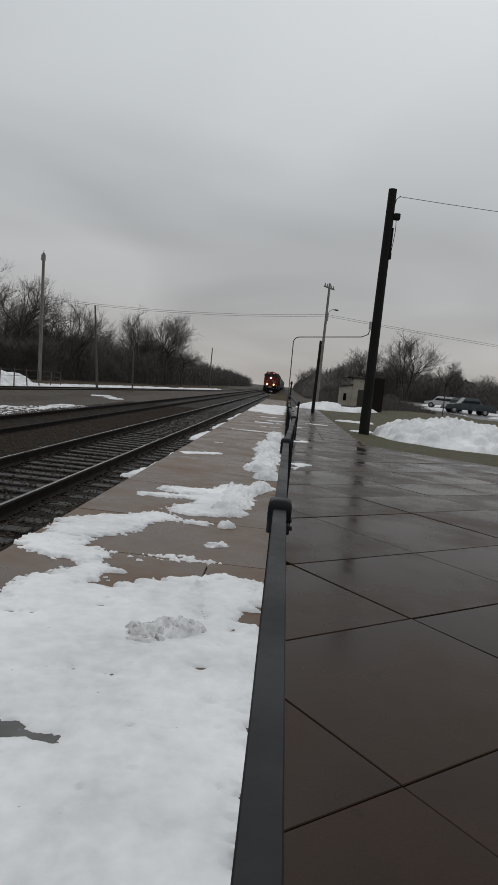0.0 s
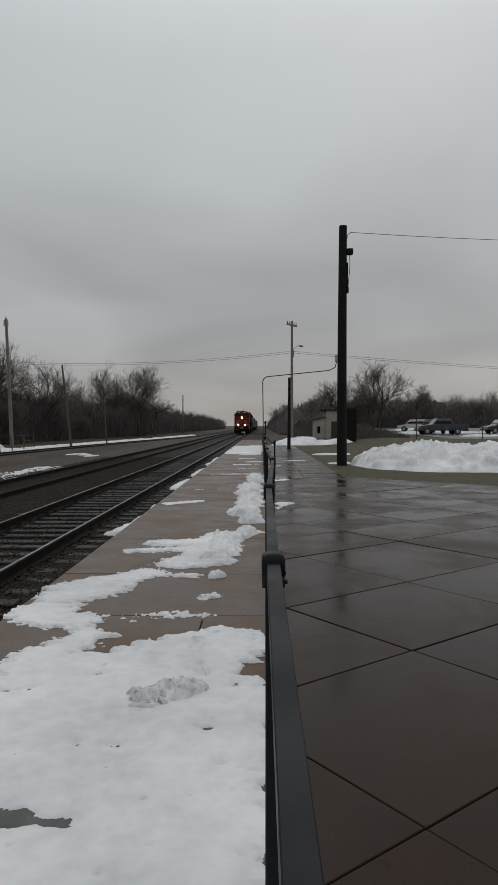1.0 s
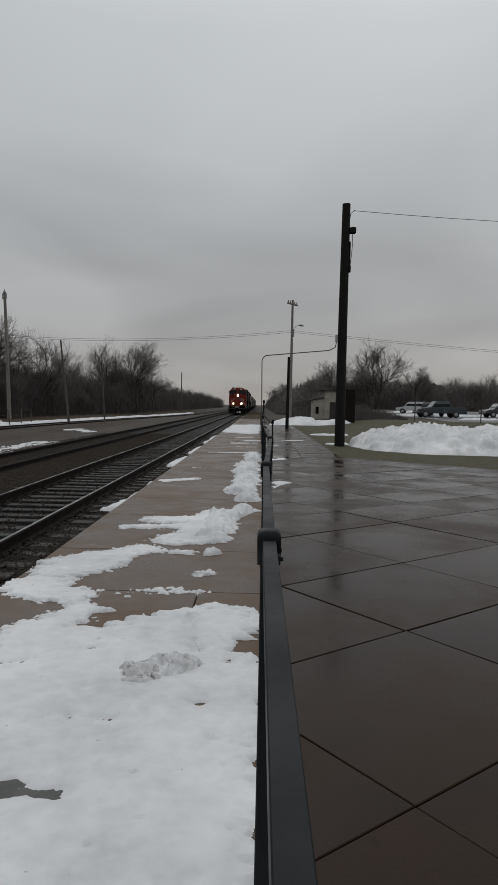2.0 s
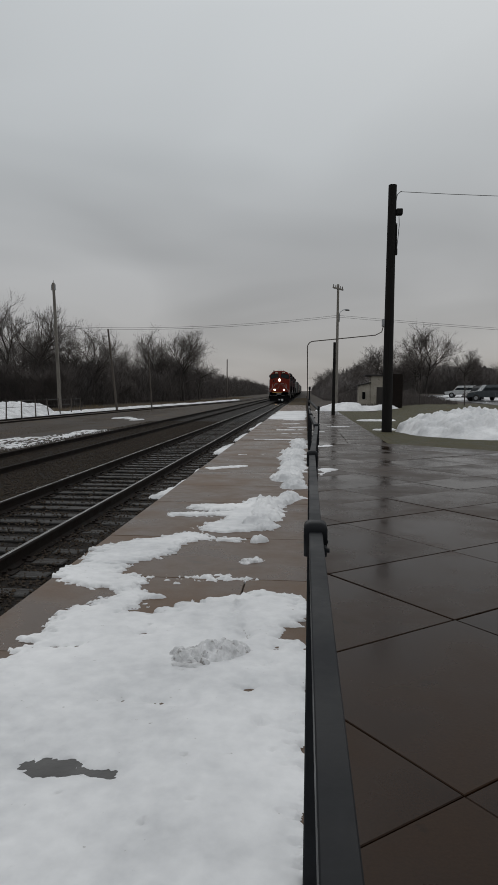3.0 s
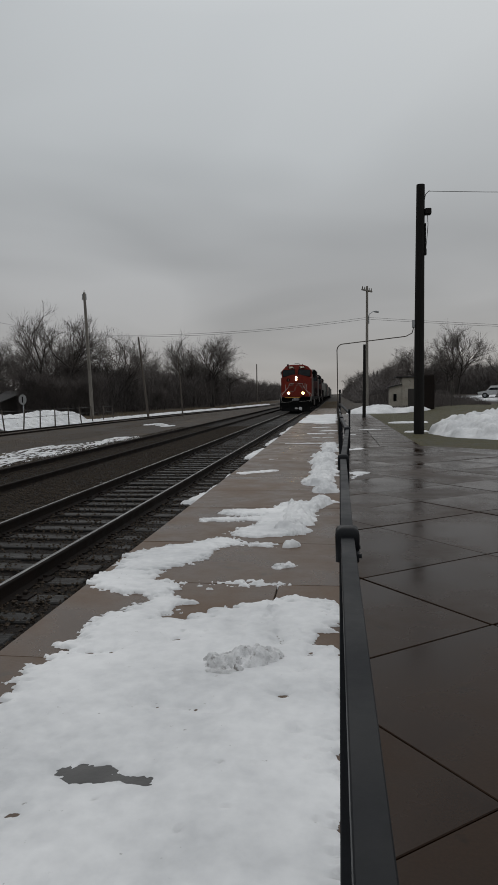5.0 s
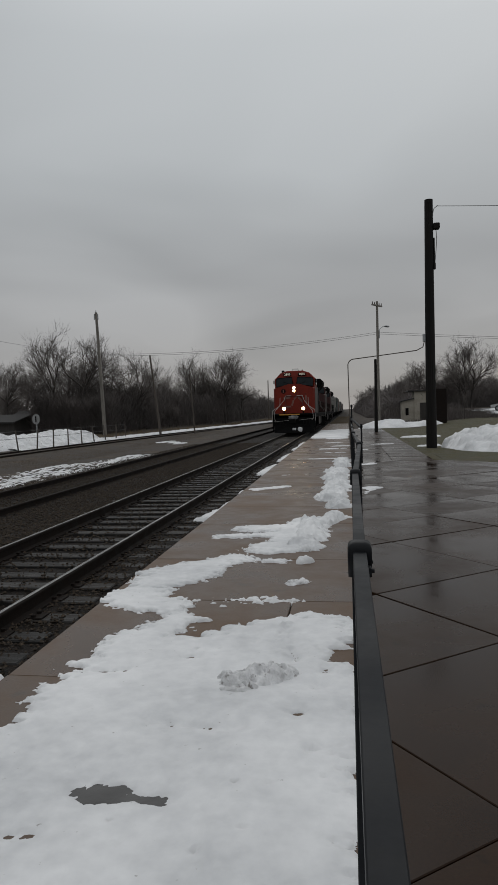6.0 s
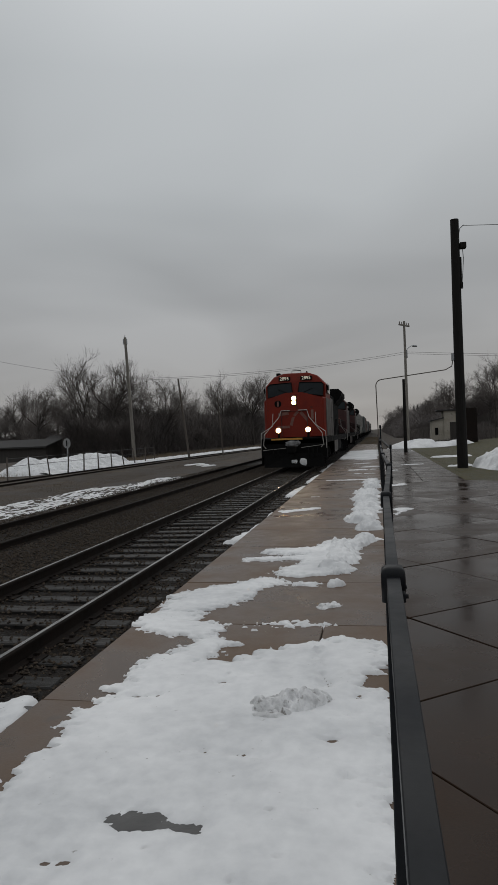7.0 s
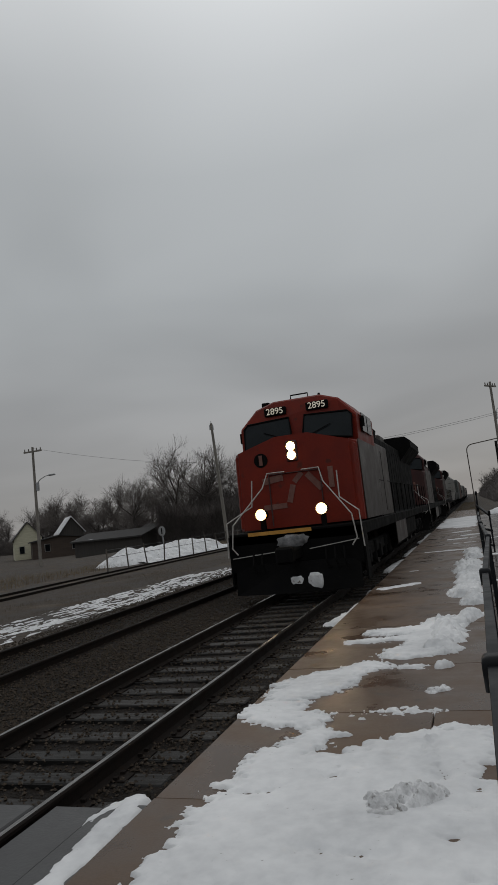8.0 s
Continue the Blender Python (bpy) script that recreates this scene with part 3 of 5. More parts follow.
def snow_sheet(name, xs, ys, depth, high, base, label, material=None, lumps=0.3, lump_scale=3.0, ragged=0.1, ragged_scale=5.0, fray=0.0, balls=(), holes=(), cracks=0.0, crack_scale=5.0):
    gx, gy = np.meshgrid(xs, ys)
    d = depth(gx, gy) + ragged * fbm(gx * ragged_scale, gy * ragged_scale, 5) * 2 + fray * (fbm(gx * 7, gy * 17, 4) + 0.7 * fbm(gx * 26, gy * 34, 3)) * 2
    if holes:
        d = np.minimum(d, -capsule_depth(gx, gy, holes) + 0.05 * fbm(gx * 15, gy * 22, 4) + 0.05 * fbm(gx * 48, gy * 60, 3))
    h = high(gx, gy) if callable(high) else high
    b = base(gx, gy) if callable(base) else base
    rise = h * (1 - np.exp(-np.maximum(d, 0) / (1.2 * h + 0.01))) * (1 + lumps * 2 * fbm(gx * lump_scale, gy * lump_scale, 4))
    z = b + np.where(d > 0, rise, np.maximum(1.2 * d, -0.2))
    if balls:
        z = z + clods(gx, gy, balls) * (0.75 + 0.5 * vnoise(gx * 23, gy * 23)) * (d > -0.03)
    if cracks:
        z = z - cracks * np.exp(-(fbm(gx * crack_scale, gy * crack_scale + 9, 3) / 0.05) ** 2) * smooth01(d / 0.08)
    keep = (d > -0.12).ravel()
    faces = grid_faces(len(xs), len(ys))
    faces = faces[keep[faces].any(1)]
    used = np.unique(faces)
    remap = np.zeros(keep.size, int)
    remap[used] = np.arange(used.size)
    ob = from_arrays(name, np.stack([gx, gy, z], -1).reshape(-1, 3)[used], remap[faces], material or M_SNOW, smooth=True)
    return tagged(ob, label, "snow", kind="stuff")


NEAR_SNOW = [(-0.66, -4, -0.66, 2.85, 0.98), (-0.70, 3.45, -0.12, 3.98, 0.42), (-1.22, 3.0, -1.33, 3.72, 0.26), (-1.05, 3.3, -1.05, 3.5, 0.36), (-1.30, 3.75, -1.10, 4.25, 0.17),
             (-1.72, 4.68, -1.36, 4.58, 0.23), (-1.80, 4.86, -1.72, 4.92, 0.26), (-1.66, 5.36, -1.45, 5.62, 0.31), (-1.62, 5.75, -1.38, 5.95, 0.30), (-1.3, 6.1, -1.05, 6.46, 0.20), (-0.98, 6.38, -0.52, 6.28, 0.06),
             (-1.03, 4.73, -0.62, 4.79, 0.055), (-0.6, 4.80, 0.2, 4.80, 0.012),
             (-1.45, 7.72, -0.8, 7.86, 0.12), (-1.15, 8.30, -0.6, 8.45, 0.22), (-0.74, 7.02, -0.42, 7.12, 0.31), (-0.5, 7.4, -0.35, 8.9, 0.33)]
BANK_SNOW = [(-0.34, 7.1, -0.28, 8.9, 0.20), (-0.15, 8.6, 0.0, 9.3, 0.15), (0.04, 10.35, 0.05, 11.0, 0.21), (-0.10, 11.3, -0.07, 12.5, 0.28), (-0.04, 13.1, -0.05, 14.3, 0.28), (-0.10, 15.0, -0.05, 16.9, 0.30), (0.0, 18.2, 0.05, 20.6, 0.24)]
FAR_SNOW = [(0.52, 12.15, 0.72, 13.1, 0.12), (0.6, 18.9, 0.98, 19.3, 0.13), (-1.75, 12.95, -1.15, 13.5, 0.12), (-1.5, 16, -0.9, 16.2, 0.06), (-1.4, 38, -1.2, 52, 0.62), (-0.4, 37, -0.2, 53, 0.6), (-1.4, 21.4, -0.3, 21.5, 0.13), (-0.3, 29, 0.2, 29.3, 0.2), (-0.8, 32, -0.2, 32.4, 0.15), (-0.9, 27, 0.0, 27.3, 0.14), (-0.6, 24.5, 0.2, 24.6, 0.08), (0.8, 30, 2.2, 30.2, 0.05),
            (0.5, 26, 0.9, 26.1, 0.09)]


def near_depth(x, y):
    return np.minimum(capsule_depth(x, y, NEAR_SNOW), 0.30 - x)


def near_height(x, y):
    """Thin trodden snow with a crease, a scraped square and small dents."""
    trail = np.exp(-(((x + 0.22 + 0.08 * (y - 3.4)) / 0.045) ** 2)) * smooth01((y - 3.3) / 0.1) * smooth01((4.3 - y) / 0.2) * np.maximum(fbm(x * 12, y * 9, 3) * 0.12, -0.02)
    crease = 0.022 * np.exp(-(((y - 2.45 - 0.04 * np.sin(5 * x) - 0.05 * fbm(x * 9, y * 0 + 3, 3)) / 0.022) ** 2)) * smooth01((x + 0.9) / 0.15) * smooth01((-0.34 - x) / 0.1)
    square = 0.006 * smooth01((x + 0.36 + 0.03 * (y - 1.5)) / 0.012) + 0.006 * smooth01((y - 1.72) / 0.015)
    dents = 0.03 * smooth01((vnoise(x * 13 + 3, y * 13) - 0.91) / 0.08) * smooth01((vnoise(x * 2.3, y * 2.3 + 5) - 0.5) / 0.2)
    worn = 0.014 * smooth01((vnoise(x * 9, y * 22) - 0.6) / 0.25) * smooth01((-0.9 - x) / 0.3) * smooth01((1.7 - y) / 0.3)
    return np.maximum(0.026 + trail - crease + square - dents - worn + 0.010 * fbm(x * 2, y * 2), 0.003)


HOLES = [(-0.90, 1.81, -0.83, 1.82, 0.065), (-0.99, 1.82, -0.60, 1.79, 0.022), (-0.86, 2.46, -0.40, 2.45, -0.012), (-0.09, 2.66, -0.08, 2.66, 0.008), (-0.16, 3.42, -0.2, 3.6, 0.012), (-0.9, 3.42, -0.86, 3.43, 0.012),
         (-1.6, 3.12, -1.25, 3.17, 0.012), (0.05, 3.25, 0.06, 3.3, 0.008), (0.0, 3.0, 0.01, 3.02, 0.006), (-1.35, 1.3, -1.2, 1.34, 0.008), (-1.15, 1.5, -1.05, 1.52, 0.006)]
snow_sheet("platform_snow", np.arange(-2.0, 0.31, 0.016), np.concatenate([np.arange(-4, 1.0, 0.03), np.arange(1.0, 9.4, 0.014)]), near_depth, near_height, 0.0, "thin patchy trodden white snow lying on the platform", lumps=0.10, lump_scale=8, ragged=0.10, ragged_scale=4.0, fray=0.13, holes=HOLES, balls=scatter([(-0.2, 3.4, -0.28, 4.2, 0.05)], 16, 0.01, 0.025, 52) + scatter([(-1.3, 1.2, -1.2, 1.6, 0.3), (-0.9, 2.44, -0.4, 2.46, 0.02)], 22, 0.006, 0.014, 53))
snow_sheet("fence_snow_bank", np.arange(-0.9, 1.3, 0.02), np.arange(6.6, 21, 0.025), lambda x, y: capsule_depth(x, y, BANK_SNOW), 0.085, 0.0, "lumpy heaped snow left along the fence foot", lumps=0.45, lump_scale=4.5, ragged=0.17, ragged_scale=3.0, fray=0.08, balls=scatter(BANK_SNOW, 44, 0.04, 0.09, 54, 0.85) + scatter(BANK_SNOW, 60, 0.02, 0.045, 57, 1.1), cracks=0.028, crack_scale=3.5)
snow_sheet("meltwater_patch", np.arange(-1.15, -0.45, 0.02), np.arange(1.6, 2.05, 0.02), lambda x, y: capsule_depth(x, y, [(-0.95, 1.82, -0.65, 1.82, 0.13)]), 0.006, 0.0, "dark grey meltwater ice showing through the snow", M_PUDDLE, ragged=0.02)
HEAP = [(-0.43, 3.03, -0.28, 3.12, 0.17)]
snow_sheet("snow_heap", np.arange(-0.75, 0.0, 0.006), np.arange(2.7, 3.45, 0.006), lambda x, y: capsule_depth(x, y, HEAP), lambda x, y: 0.05 + 0.11 * vnoise(x * 6 + 4, y * 6), 0.012, "kicked-up heap of dirty frozen snow lumps with shade painted in", M_HEAPSNOW, lumps=0.8, lump_scale=9, ragged=0.12, ragged_scale=8, balls=scatter(HEAP, 60, 0.02, 0.055, 51, 0.9) + scatter(HEAP, 160, 0.006, 0.016, 58, 1.25), cracks=0.03, crack_scale=6)
for cx, cy, wide, tall in ((-0.27, 6.24, 0.02, 0.075), (-0.30, 5.38, 0.06, 0.04)):
    CLOD = [(cx - wide, cy, cx + wide, cy + 0.05, 0.06)]
    snow_sheet("snow_clod", np.arange(cx - 0.3, cx + 0.3, 0.008), np.arange(cy - 0.3, cy + 0.3, 0.008), lambda x, y: capsule_depth(x, y, CLOD), 0.02, 0.0, "small kicked clod of frozen snow on the platform", M_SNOW if tall > 0.05 else M_HEAPSNOW, lumps=0.8, lump_scale=14, ragged=0.07, ragged_scale=12, balls=scatter(CLOD, 90, 0.4 * tall, tall, int(cy * 10), 0.8), cracks=0.015, crack_scale=16)
snow_sheet("platform_snow_streaks", np.arange(-1.98, 2.7, 0.05), np.arange(12, 54, 0.08), lambda x, y: capsule_depth(x, y, FAR_SNOW), 0.02, 0.0, "thin melting streaks of snow across the platform", ragged=0.22, ragged_scale=1.6, fray=0.12)
snow_sheet("platform_edge_snow", np.arange(-2.6, -1.98, 0.02), np.arange(-4, 3.4, 0.03), lambda x, y: capsule_depth(x, y, [(-2.14, -4, -2.14, 2.95, 0.085), (-2.20, 2.7, -2.18, 3.12, 0.07), (-2.35, 2.85, -2.27, 3.06, 0.03)]), 0.012, -0.045, "narrow strip of snow in the gap beside the platform edge", ragged=0.04, ragged_scale=5, fray=0.03)
snow_sheet("trackside_snow", np.arange(-2.75, -1.98, 0.03), np.arange(8, 50, 0.06), lambda x, y: capsule_depth(x, y, [(-2.27, 10.4, -2.14, 11.4, 0.15), (-2.14, 12.0, -2.10, 12.8, 0.12), (-2.12, 14.0, -2.10, 14.8, 0.09), (-2.32, 18.4, -2.18, 21.6, 0.15), (-2.24, 23.4, -2.18, 27.2, 0.15), (-2.2, 30, -2.2, 37, 0.13)]), 0.03, -0.185, "broken snow scraps between the rail and the platform", ragged=0.10, ragged_scale=3, fray=0.08)
snow_sheet("snow_band", np.arange(-12.4, -7.9, 0.045), np.arange(4, 34, 0.06), lambda x, y: np.minimum(capsule_depth(x, y, [(-11.0, 4, -10.2, 24, 1.25), (-9.9, 20, -9.7, 30, 0.7)]), 0.45 * fbm(x * 6.0, y * 0.8, 5) + 0.55 * fbm(x * 15, y * 4, 3) + 0.0), 0.035, lambda x, y: ground_z(x, y) - 0.012 + 0.05 * fbm(x * 0.4, y * 0.4) * (x < -9), "streaky half-melted snow beyond the second track", M_DIRTYSNOW, ragged=0.10, ragged_scale=5)
snow_sheet("yard_snow_scraps", np.arange(-13.2, -9.8, 0.06), np.arange(39, 47, 0.08), lambda x, y: capsule_depth(x, y, [(-12.5, 42.8, -12.1, 44.6, 0.28), (-11.6, 42.2, -11.2, 42.8, 0.2), (-10.7, 40.6, -10.5, 41.6, 0.2)]), 0.04, lambda x, y: ground_z(x, y) + 0.02, "small scraps of old snow in the yard", M_DIRTYSNOW, ragged=0.2, ragged_scale=2)
snow_sheet("siding_snow", np.arange(-21.5, -10, 0.12), np.arange(36, 130, 0.3), lambda x, y: np.minimum(0.7 - np.abs(x - (-19.9 + 6.6 * smooth01((y - 25) / 110))), 0.9 * fbm(x * 0.8, y * 0.25, 4) + 0.25), 0.2, lambda x, y: ground_z(x, y) + 0.05, "line of old snow along the far siding", M_DIRTYSNOW, ragged=0.2, ragged_scale=1.5)
PILE = [(7.6, 26.0, 14.5, 26.4, 3.3), (5.6, 26.8, 7, 26.4, 1.6)]
snow_sheet("snow_pile", np.arange(2.8, 18.5, 0.07), np.arange(21, 31, 0.07), lambda x, y: capsule_depth(x, y, PILE), lambda x, y: 0.66 + 0.25 * fbm(x * 0.6, y * 0.6), lambda x, y: ground_z(x, y) + 0.02, "big ploughed heap of lumpy white snow on the grass", lumps=0.45, lump_scale=1.7, ragged=0.2, ragged_scale=1.5, fray=0.05, balls=scatter(PILE, 60, 0.1, 0.36, 55, 0.95))
snow_sheet("snow_bank", np.arange(0.5, 13, 0.1), np.arange(52, 62, 0.1), lambda x, y: capsule_depth(x, y, [(2.6, 56.5, 4.6, 57, 1.5), (4, 57, 7.2, 57.6, 1.1)]), lambda x, y: np.where(x < 5, 1.0, 0.6), lambda x, y: ground_z(x, y) + 0.02, "ploughed snow bank closing the end of the walkway", lumps=0.35, lump_scale=1.0, ragged=0.3, ragged_scale=0.8)
snow_sheet("lawn_snow", np.arange(3, 8, 0.08), np.arange(24, 48, 0.1), lambda x, y: capsule_depth(x, y, [(3.3, 28, 3.9, 28.3, 0.25), (3.6, 37, 5.0, 37.6, 0.5)]), 0.08, lambda x, y: ground_z(x, y) + 0.02, "small melting snow scraps on the lawn", ragged=0.25, ragged_scale=1.5)
snow_sheet("car_park_snow", np.arange(14, 60, 0.3), np.arange(50, 110, 0.3), lambda x, y: np.minimum(capsule_depth(x, y, [(19, 66, 34, 64, 1.4), (18, 84, 40, 90, 2.5), (16, 100, 30, 104, 2)]), 3.0 * fbm(x * 0.2, y * 0.2, 3) + 0.4), 0.25, lambda x, y: ground_z(x, y) + 0.04, "ridges of ploughed snow round the car park", M_DIRTYSNOW, ragged=0.6, ragged_scale=0.5)
snow_sheet("yard_snow_pile", np.arange(-25, -17, 0.1), np.arange(30, 56, 0.12), lambda x, y: capsule_depth(x, y, [(-21.3, 37, -21.0, 49, 1.9)]), lambda x, y: 1.25 + 0.4 * fbm(x * 0.5, y * 0.5), lambda x, y: ground_z(x, y) + 0.02, "long snow heap behind a low wire fence", M_DIRTYSNOW, lumps=0.3, lump_scale=0.8, ragged=0.3, ragged_scale=0.8)


# ---------------------------------------------------------------- fence
FENCE_TOP = 1.22


def fence_post(fence, x, y, high):
    bm = bmesh.new()
    box(bm, x - 0.025, x + 0.025, y - 0.025, y + 0.025, 0.0, high - 0.035, 0.004)
    post = part("post", bm, M_IRON, fence)
    bm = bmesh.new()
    profile = ((0.036, -0.085), (0.0375, -0.02), (0.037, 0.002), (0.033, 0.014), (0.025, 0.021), (0.008, 0.024))
    rings = []
    for r, z in profile:
        rings.append([bm.verts.new((x + r * max(-1.0, min(1.0, 1.36 * math.cos(a))), y + r * max(-1.0, min(1.0, 1.36 * math.sin(a))), high + z)) for a in [2 * math.pi * k / 20 for k in range(20)]])
    for lo, hi in zip(rings, rings[1:]):
        for k in range(20):
            bm.faces.new((lo[k], lo[(k + 1) % 20], hi[(k + 1) % 20], hi[k]))
    bm.faces.new(rings[0]), bm.faces.new(rings[-1])
    part("cap", bm, M_IRON, post, "domed black cap", smooth=True)


def fence_span(fence, a, b):
    """Rails and pickets from post a to post b, both (x, y)."""
    (xa, ya), (xb, yb) = a, b
    def at(t, dx=0.0):
        return Vector((xa + (xb - xa) * t + dx, ya + (yb - ya) * t, 0))
    for name, z0, z1, w in (("top_rail", FENCE_TOP - 0.06, FENCE_TOP - 0.005, 0.0205),):
        bm = bmesh.new()
        lo, hi = at(0), at(1)
        prof = [(-w, z0), (w, z0), (w, z1 - 0.002), (w - 0.002, z1), (-w + 0.002, z1), (-w, z1 - 0.002)]
        ra = [bm.verts.new((lo.x + u, lo.y + 0.03, z)) for u, z in prof]
        rb = [bm.verts.new((hi.x + u, hi.y - 0.03, z)) for u, z in prof]
        for k in range(6):
            bm.faces.new((ra[k], ra[(k + 1) % 6], rb[(k + 1) % 6], rb[k]))
        part(name, bm, M_IRON, fence)
    for y in (ya + 0.06, yb - 0.06):
        bm = bmesh.new()
        box(bm, xa + 0.018, xa + 0.034, y - 0.02, y + 0.02, FENCE_TOP - 0.07, FENCE_TOP - 0.045, 0.003)
        cyl(bm, (xa + 0.030, y, FENCE_TOP - 0.058), (xa + 0.043, y, FENCE_TOP - 0.058), 0.007, sides=8)
        part("bracket", bm, M_IRON, fence)


def build_fence():
    fence = thing("fence", pose(0, 0, 0), "chest-high black iron rail fence with domed posts along the platform", "fence")
    posts = [(FENCE_X, -3.9), (FENCE_X, -1.35), (FENCE_X, 1.22), (FENCE_X + 0.016, 3.73), (FENCE_X + 0.11, 7.5), (FENCE_X + 0.07, 11.4), (FENCE_X + 0.07, 14.9), (FENCE_X + 0.08, 18.4)]
    for x, y in posts:
        fence_post(fence, x, y, FENCE_TOP)
    for a, b in zip(posts, posts[1:]):
        fence_span(fence, a, b)
    gate = thing("gate", pose(0, 0, 0), "black iron gate leaf standing open beside the walkway", "gate")
    fence_post(gate, 0.64, 20.0, 1.16)
    fence_post(gate, 0.36, 21.8, 1.78)
    for z in (0.15, 0.60, 1.06):
        part("gate_rail", tube(bmesh.new(), [(0.64, 20.0, z), (0.36, 21.8, z + (0.25 if z > 1 else 0))], 0.04, 8), M_IRON, gate)
    far = thing("fence", pose(0, 0, 0), "black iron rail fence continuing far along the platform", "fence")
    ys = [24.0 + 2.5 * k for k in range(12)]
    for y in ys:
        fence_post(far, 0.36, y, FENCE_TOP)
    for a, b in zip(ys, ys[1:]):
        bm = bmesh.new()
        for z in (0.12, FENCE_TOP - 0.18, FENCE_TOP - 0.03):
            box(bm, 0.34, 0.38, a + 0.03, b - 0.03, z - 0.02, z + 0.02)
        part("rail", bm, M_IRON, far)


build_fence()


# ---------------------------------------------------------------- poles and wires
def pole_shaft(bm, high, r0, r1, lean=(0, 0), sides=12, base=-0.4):
    n = 7
    rings = []
    for k in range(n + 1):
        t = k / n
        z = base + (high - base) * t
        r = r0 + (r1 - r0) * t
        cx = lean[0] * t + 0.015 * math.sin(3 * t + high)
        cy = lean[1] * t
        rings.append([bm.verts.new((cx + r * math.cos(2 * math.pi * i / sides), cy + r * math.sin(2 * math.pi * i / sides), z)) for i in range(sides)])
    for lo, hi in zip(rings, rings[1:]):
        for i in range(sides):
            bm.faces.new((lo[i], lo[(i + 1) % sides], hi[(i + 1) % sides], hi[i]))
    bm.faces.new(rings[0]), bm.faces.new(rings[-1])
    return bm


def big_pole():
    x, y, h = 3.60, 26.8, 9.92
    pole = thing("utility_pole", pose(x, y, 0), "stout black creosoted wooden pole with a floodlight and conduit", "utility pole")
    part("shaft", pole_shaft(bmesh.new(), h, 0.215, 0.165, sides=16), M_POLE, pole)
    bm = bmesh.new()
    box(bm, 0.16, 0.42, -0.14, 0.14, 8.74, 8.98, 0.03)
    box(bm, 0.10, 0.2, -0.04, 0.04, 8.82, 8.90)
    lamp = part("floodlight", bm, M_POLE, pole, "small dark floodlight housing")
    bm = bmesh.new()
    tube(bm, [(0.28, 0.0, 8.74), (0.30, 0, 8.35), (0.27, 0.02, 7.9), (0.22, 0.0, 7.4)], 0.014, 5)
    part("cable_loop", bm, M_WIRE, pole)
    bm = bmesh.new()
    tube(bm, [(0.15, 0.0, 9.3), (0.2, 0, 9.55), (0.35, 0, 9.68)], 0.014, 5)
    part("cable_tail", bm, M_WIRE, pole)
    bm = bmesh.new()
    cyl(bm, (0.19, -0.05, 7.2), (0.19, -0.05, 8.4), 0.03, sides=8)
    box(bm, 0.15, 0.24, -0.12, 0.02, 7.15, 7.4, 0.01)
    part("conduit", bm, M_POLE, pole)
    bm = bmesh.new()
    box(bm, -0.30, -0.2, -0.1, 0.1, 4.3, 4.6, 0.01)
    part("junction_box", bm, M_GALV, pole)
    bm = bmesh.new()
    pts = [(-3.27, 0, -0.1), (-3.32, 0, 3.45)] + [(-3.32 + 0.25 * (1 - math.cos(a)), 0, 3.45 + 0.25 * math.sin(a)) for a in [k * math.pi / 10 for k in range(1, 6)]] + [(-0.55, 0, 3.95), (-0.3, 0, 4.08), (-0.23, 0, 4.35)]
    arch = thing("conduit_arch", pose(x, y, 0), "thin grey pipe arching from the fence to the pole", "pipe")
    part("pipe", tube(bm, pts, 0.02, 8), M_BROWNPOLE, arch)


def cross_pole(x, y, h, label, lamp=False, arms=True, material=None, r=0.15, lean=(0, 0), turn=0):
    pole = thing("utility_pole", pose(x, y, float(ground_z(x, y)), 0, 0, turn), label, "utility pole", "poles by the railway")
    part("shaft", pole_shaft(bmesh.new(), h, r, r * 0.65, lean), material or M_GREYPOLE, pole)
    if arms:
        bm = bmesh.new()
        box(bm, lean[0] - 0.9, lean[0] + 0.9, lean[1] - 0.06, lean[1] + 0.06, h - 0.45, h - 0.32, 0.01)
        arm = part("crossarm", bm, material or M_GREYPOLE, pole)
        for dx in (-0.8, -0.4, 0.4, 0.8):
            bm = bmesh.new()
            cyl(bm, (lean[0] + dx, lean[1], h - 0.32), (lean[0] + dx, lean[1], h - 0.1), 0.05, 0.035, 8)
            part("insulator", bm, M_BROWNPOLE, arm)
    elif h > 10:
        bm = bmesh.new()
        for dx in (-0.16, 0.16):
            cyl(bm, (lean[0] + dx, lean[1], h - 0.7), (lean[0] + dx, lean[1], h - 0.15), 0.09, 0.07, 8)
        cyl(bm, (lean[0], lean[1], h), (lean[0], lean[1], h + 0.25), 0.05, 0.03, 8)
        part("insulator", bm, M_GALV, pole)
    if lamp:
        bm = bmesh.new()
        pts = [(0.05, 0, lamp), (0.5, 0, lamp + 0.5), (1.1, 0, lamp + 0.75), (1.6, 0, lamp + 0.8)]
        tube(bm, pts, 0.035, 6)
        arm = part("lamp_arm", bm, M_GALV, pole)
        bm = bmesh.new()
        box(bm, 1.45, 2.05, -0.13, 0.13, lamp + 0.72, lamp + 0.86, 0.04)
        part("lamp_head", bm, M_GALV, arm)
        bm = bmesh.new()
        cyl(bm, (0.2, 0.05, lamp - 0.4), (0.2, 0.05, lamp + 0.3), 0.16, sides=10)
        part("transformer", bm, M_GALV, pole)
    return pole


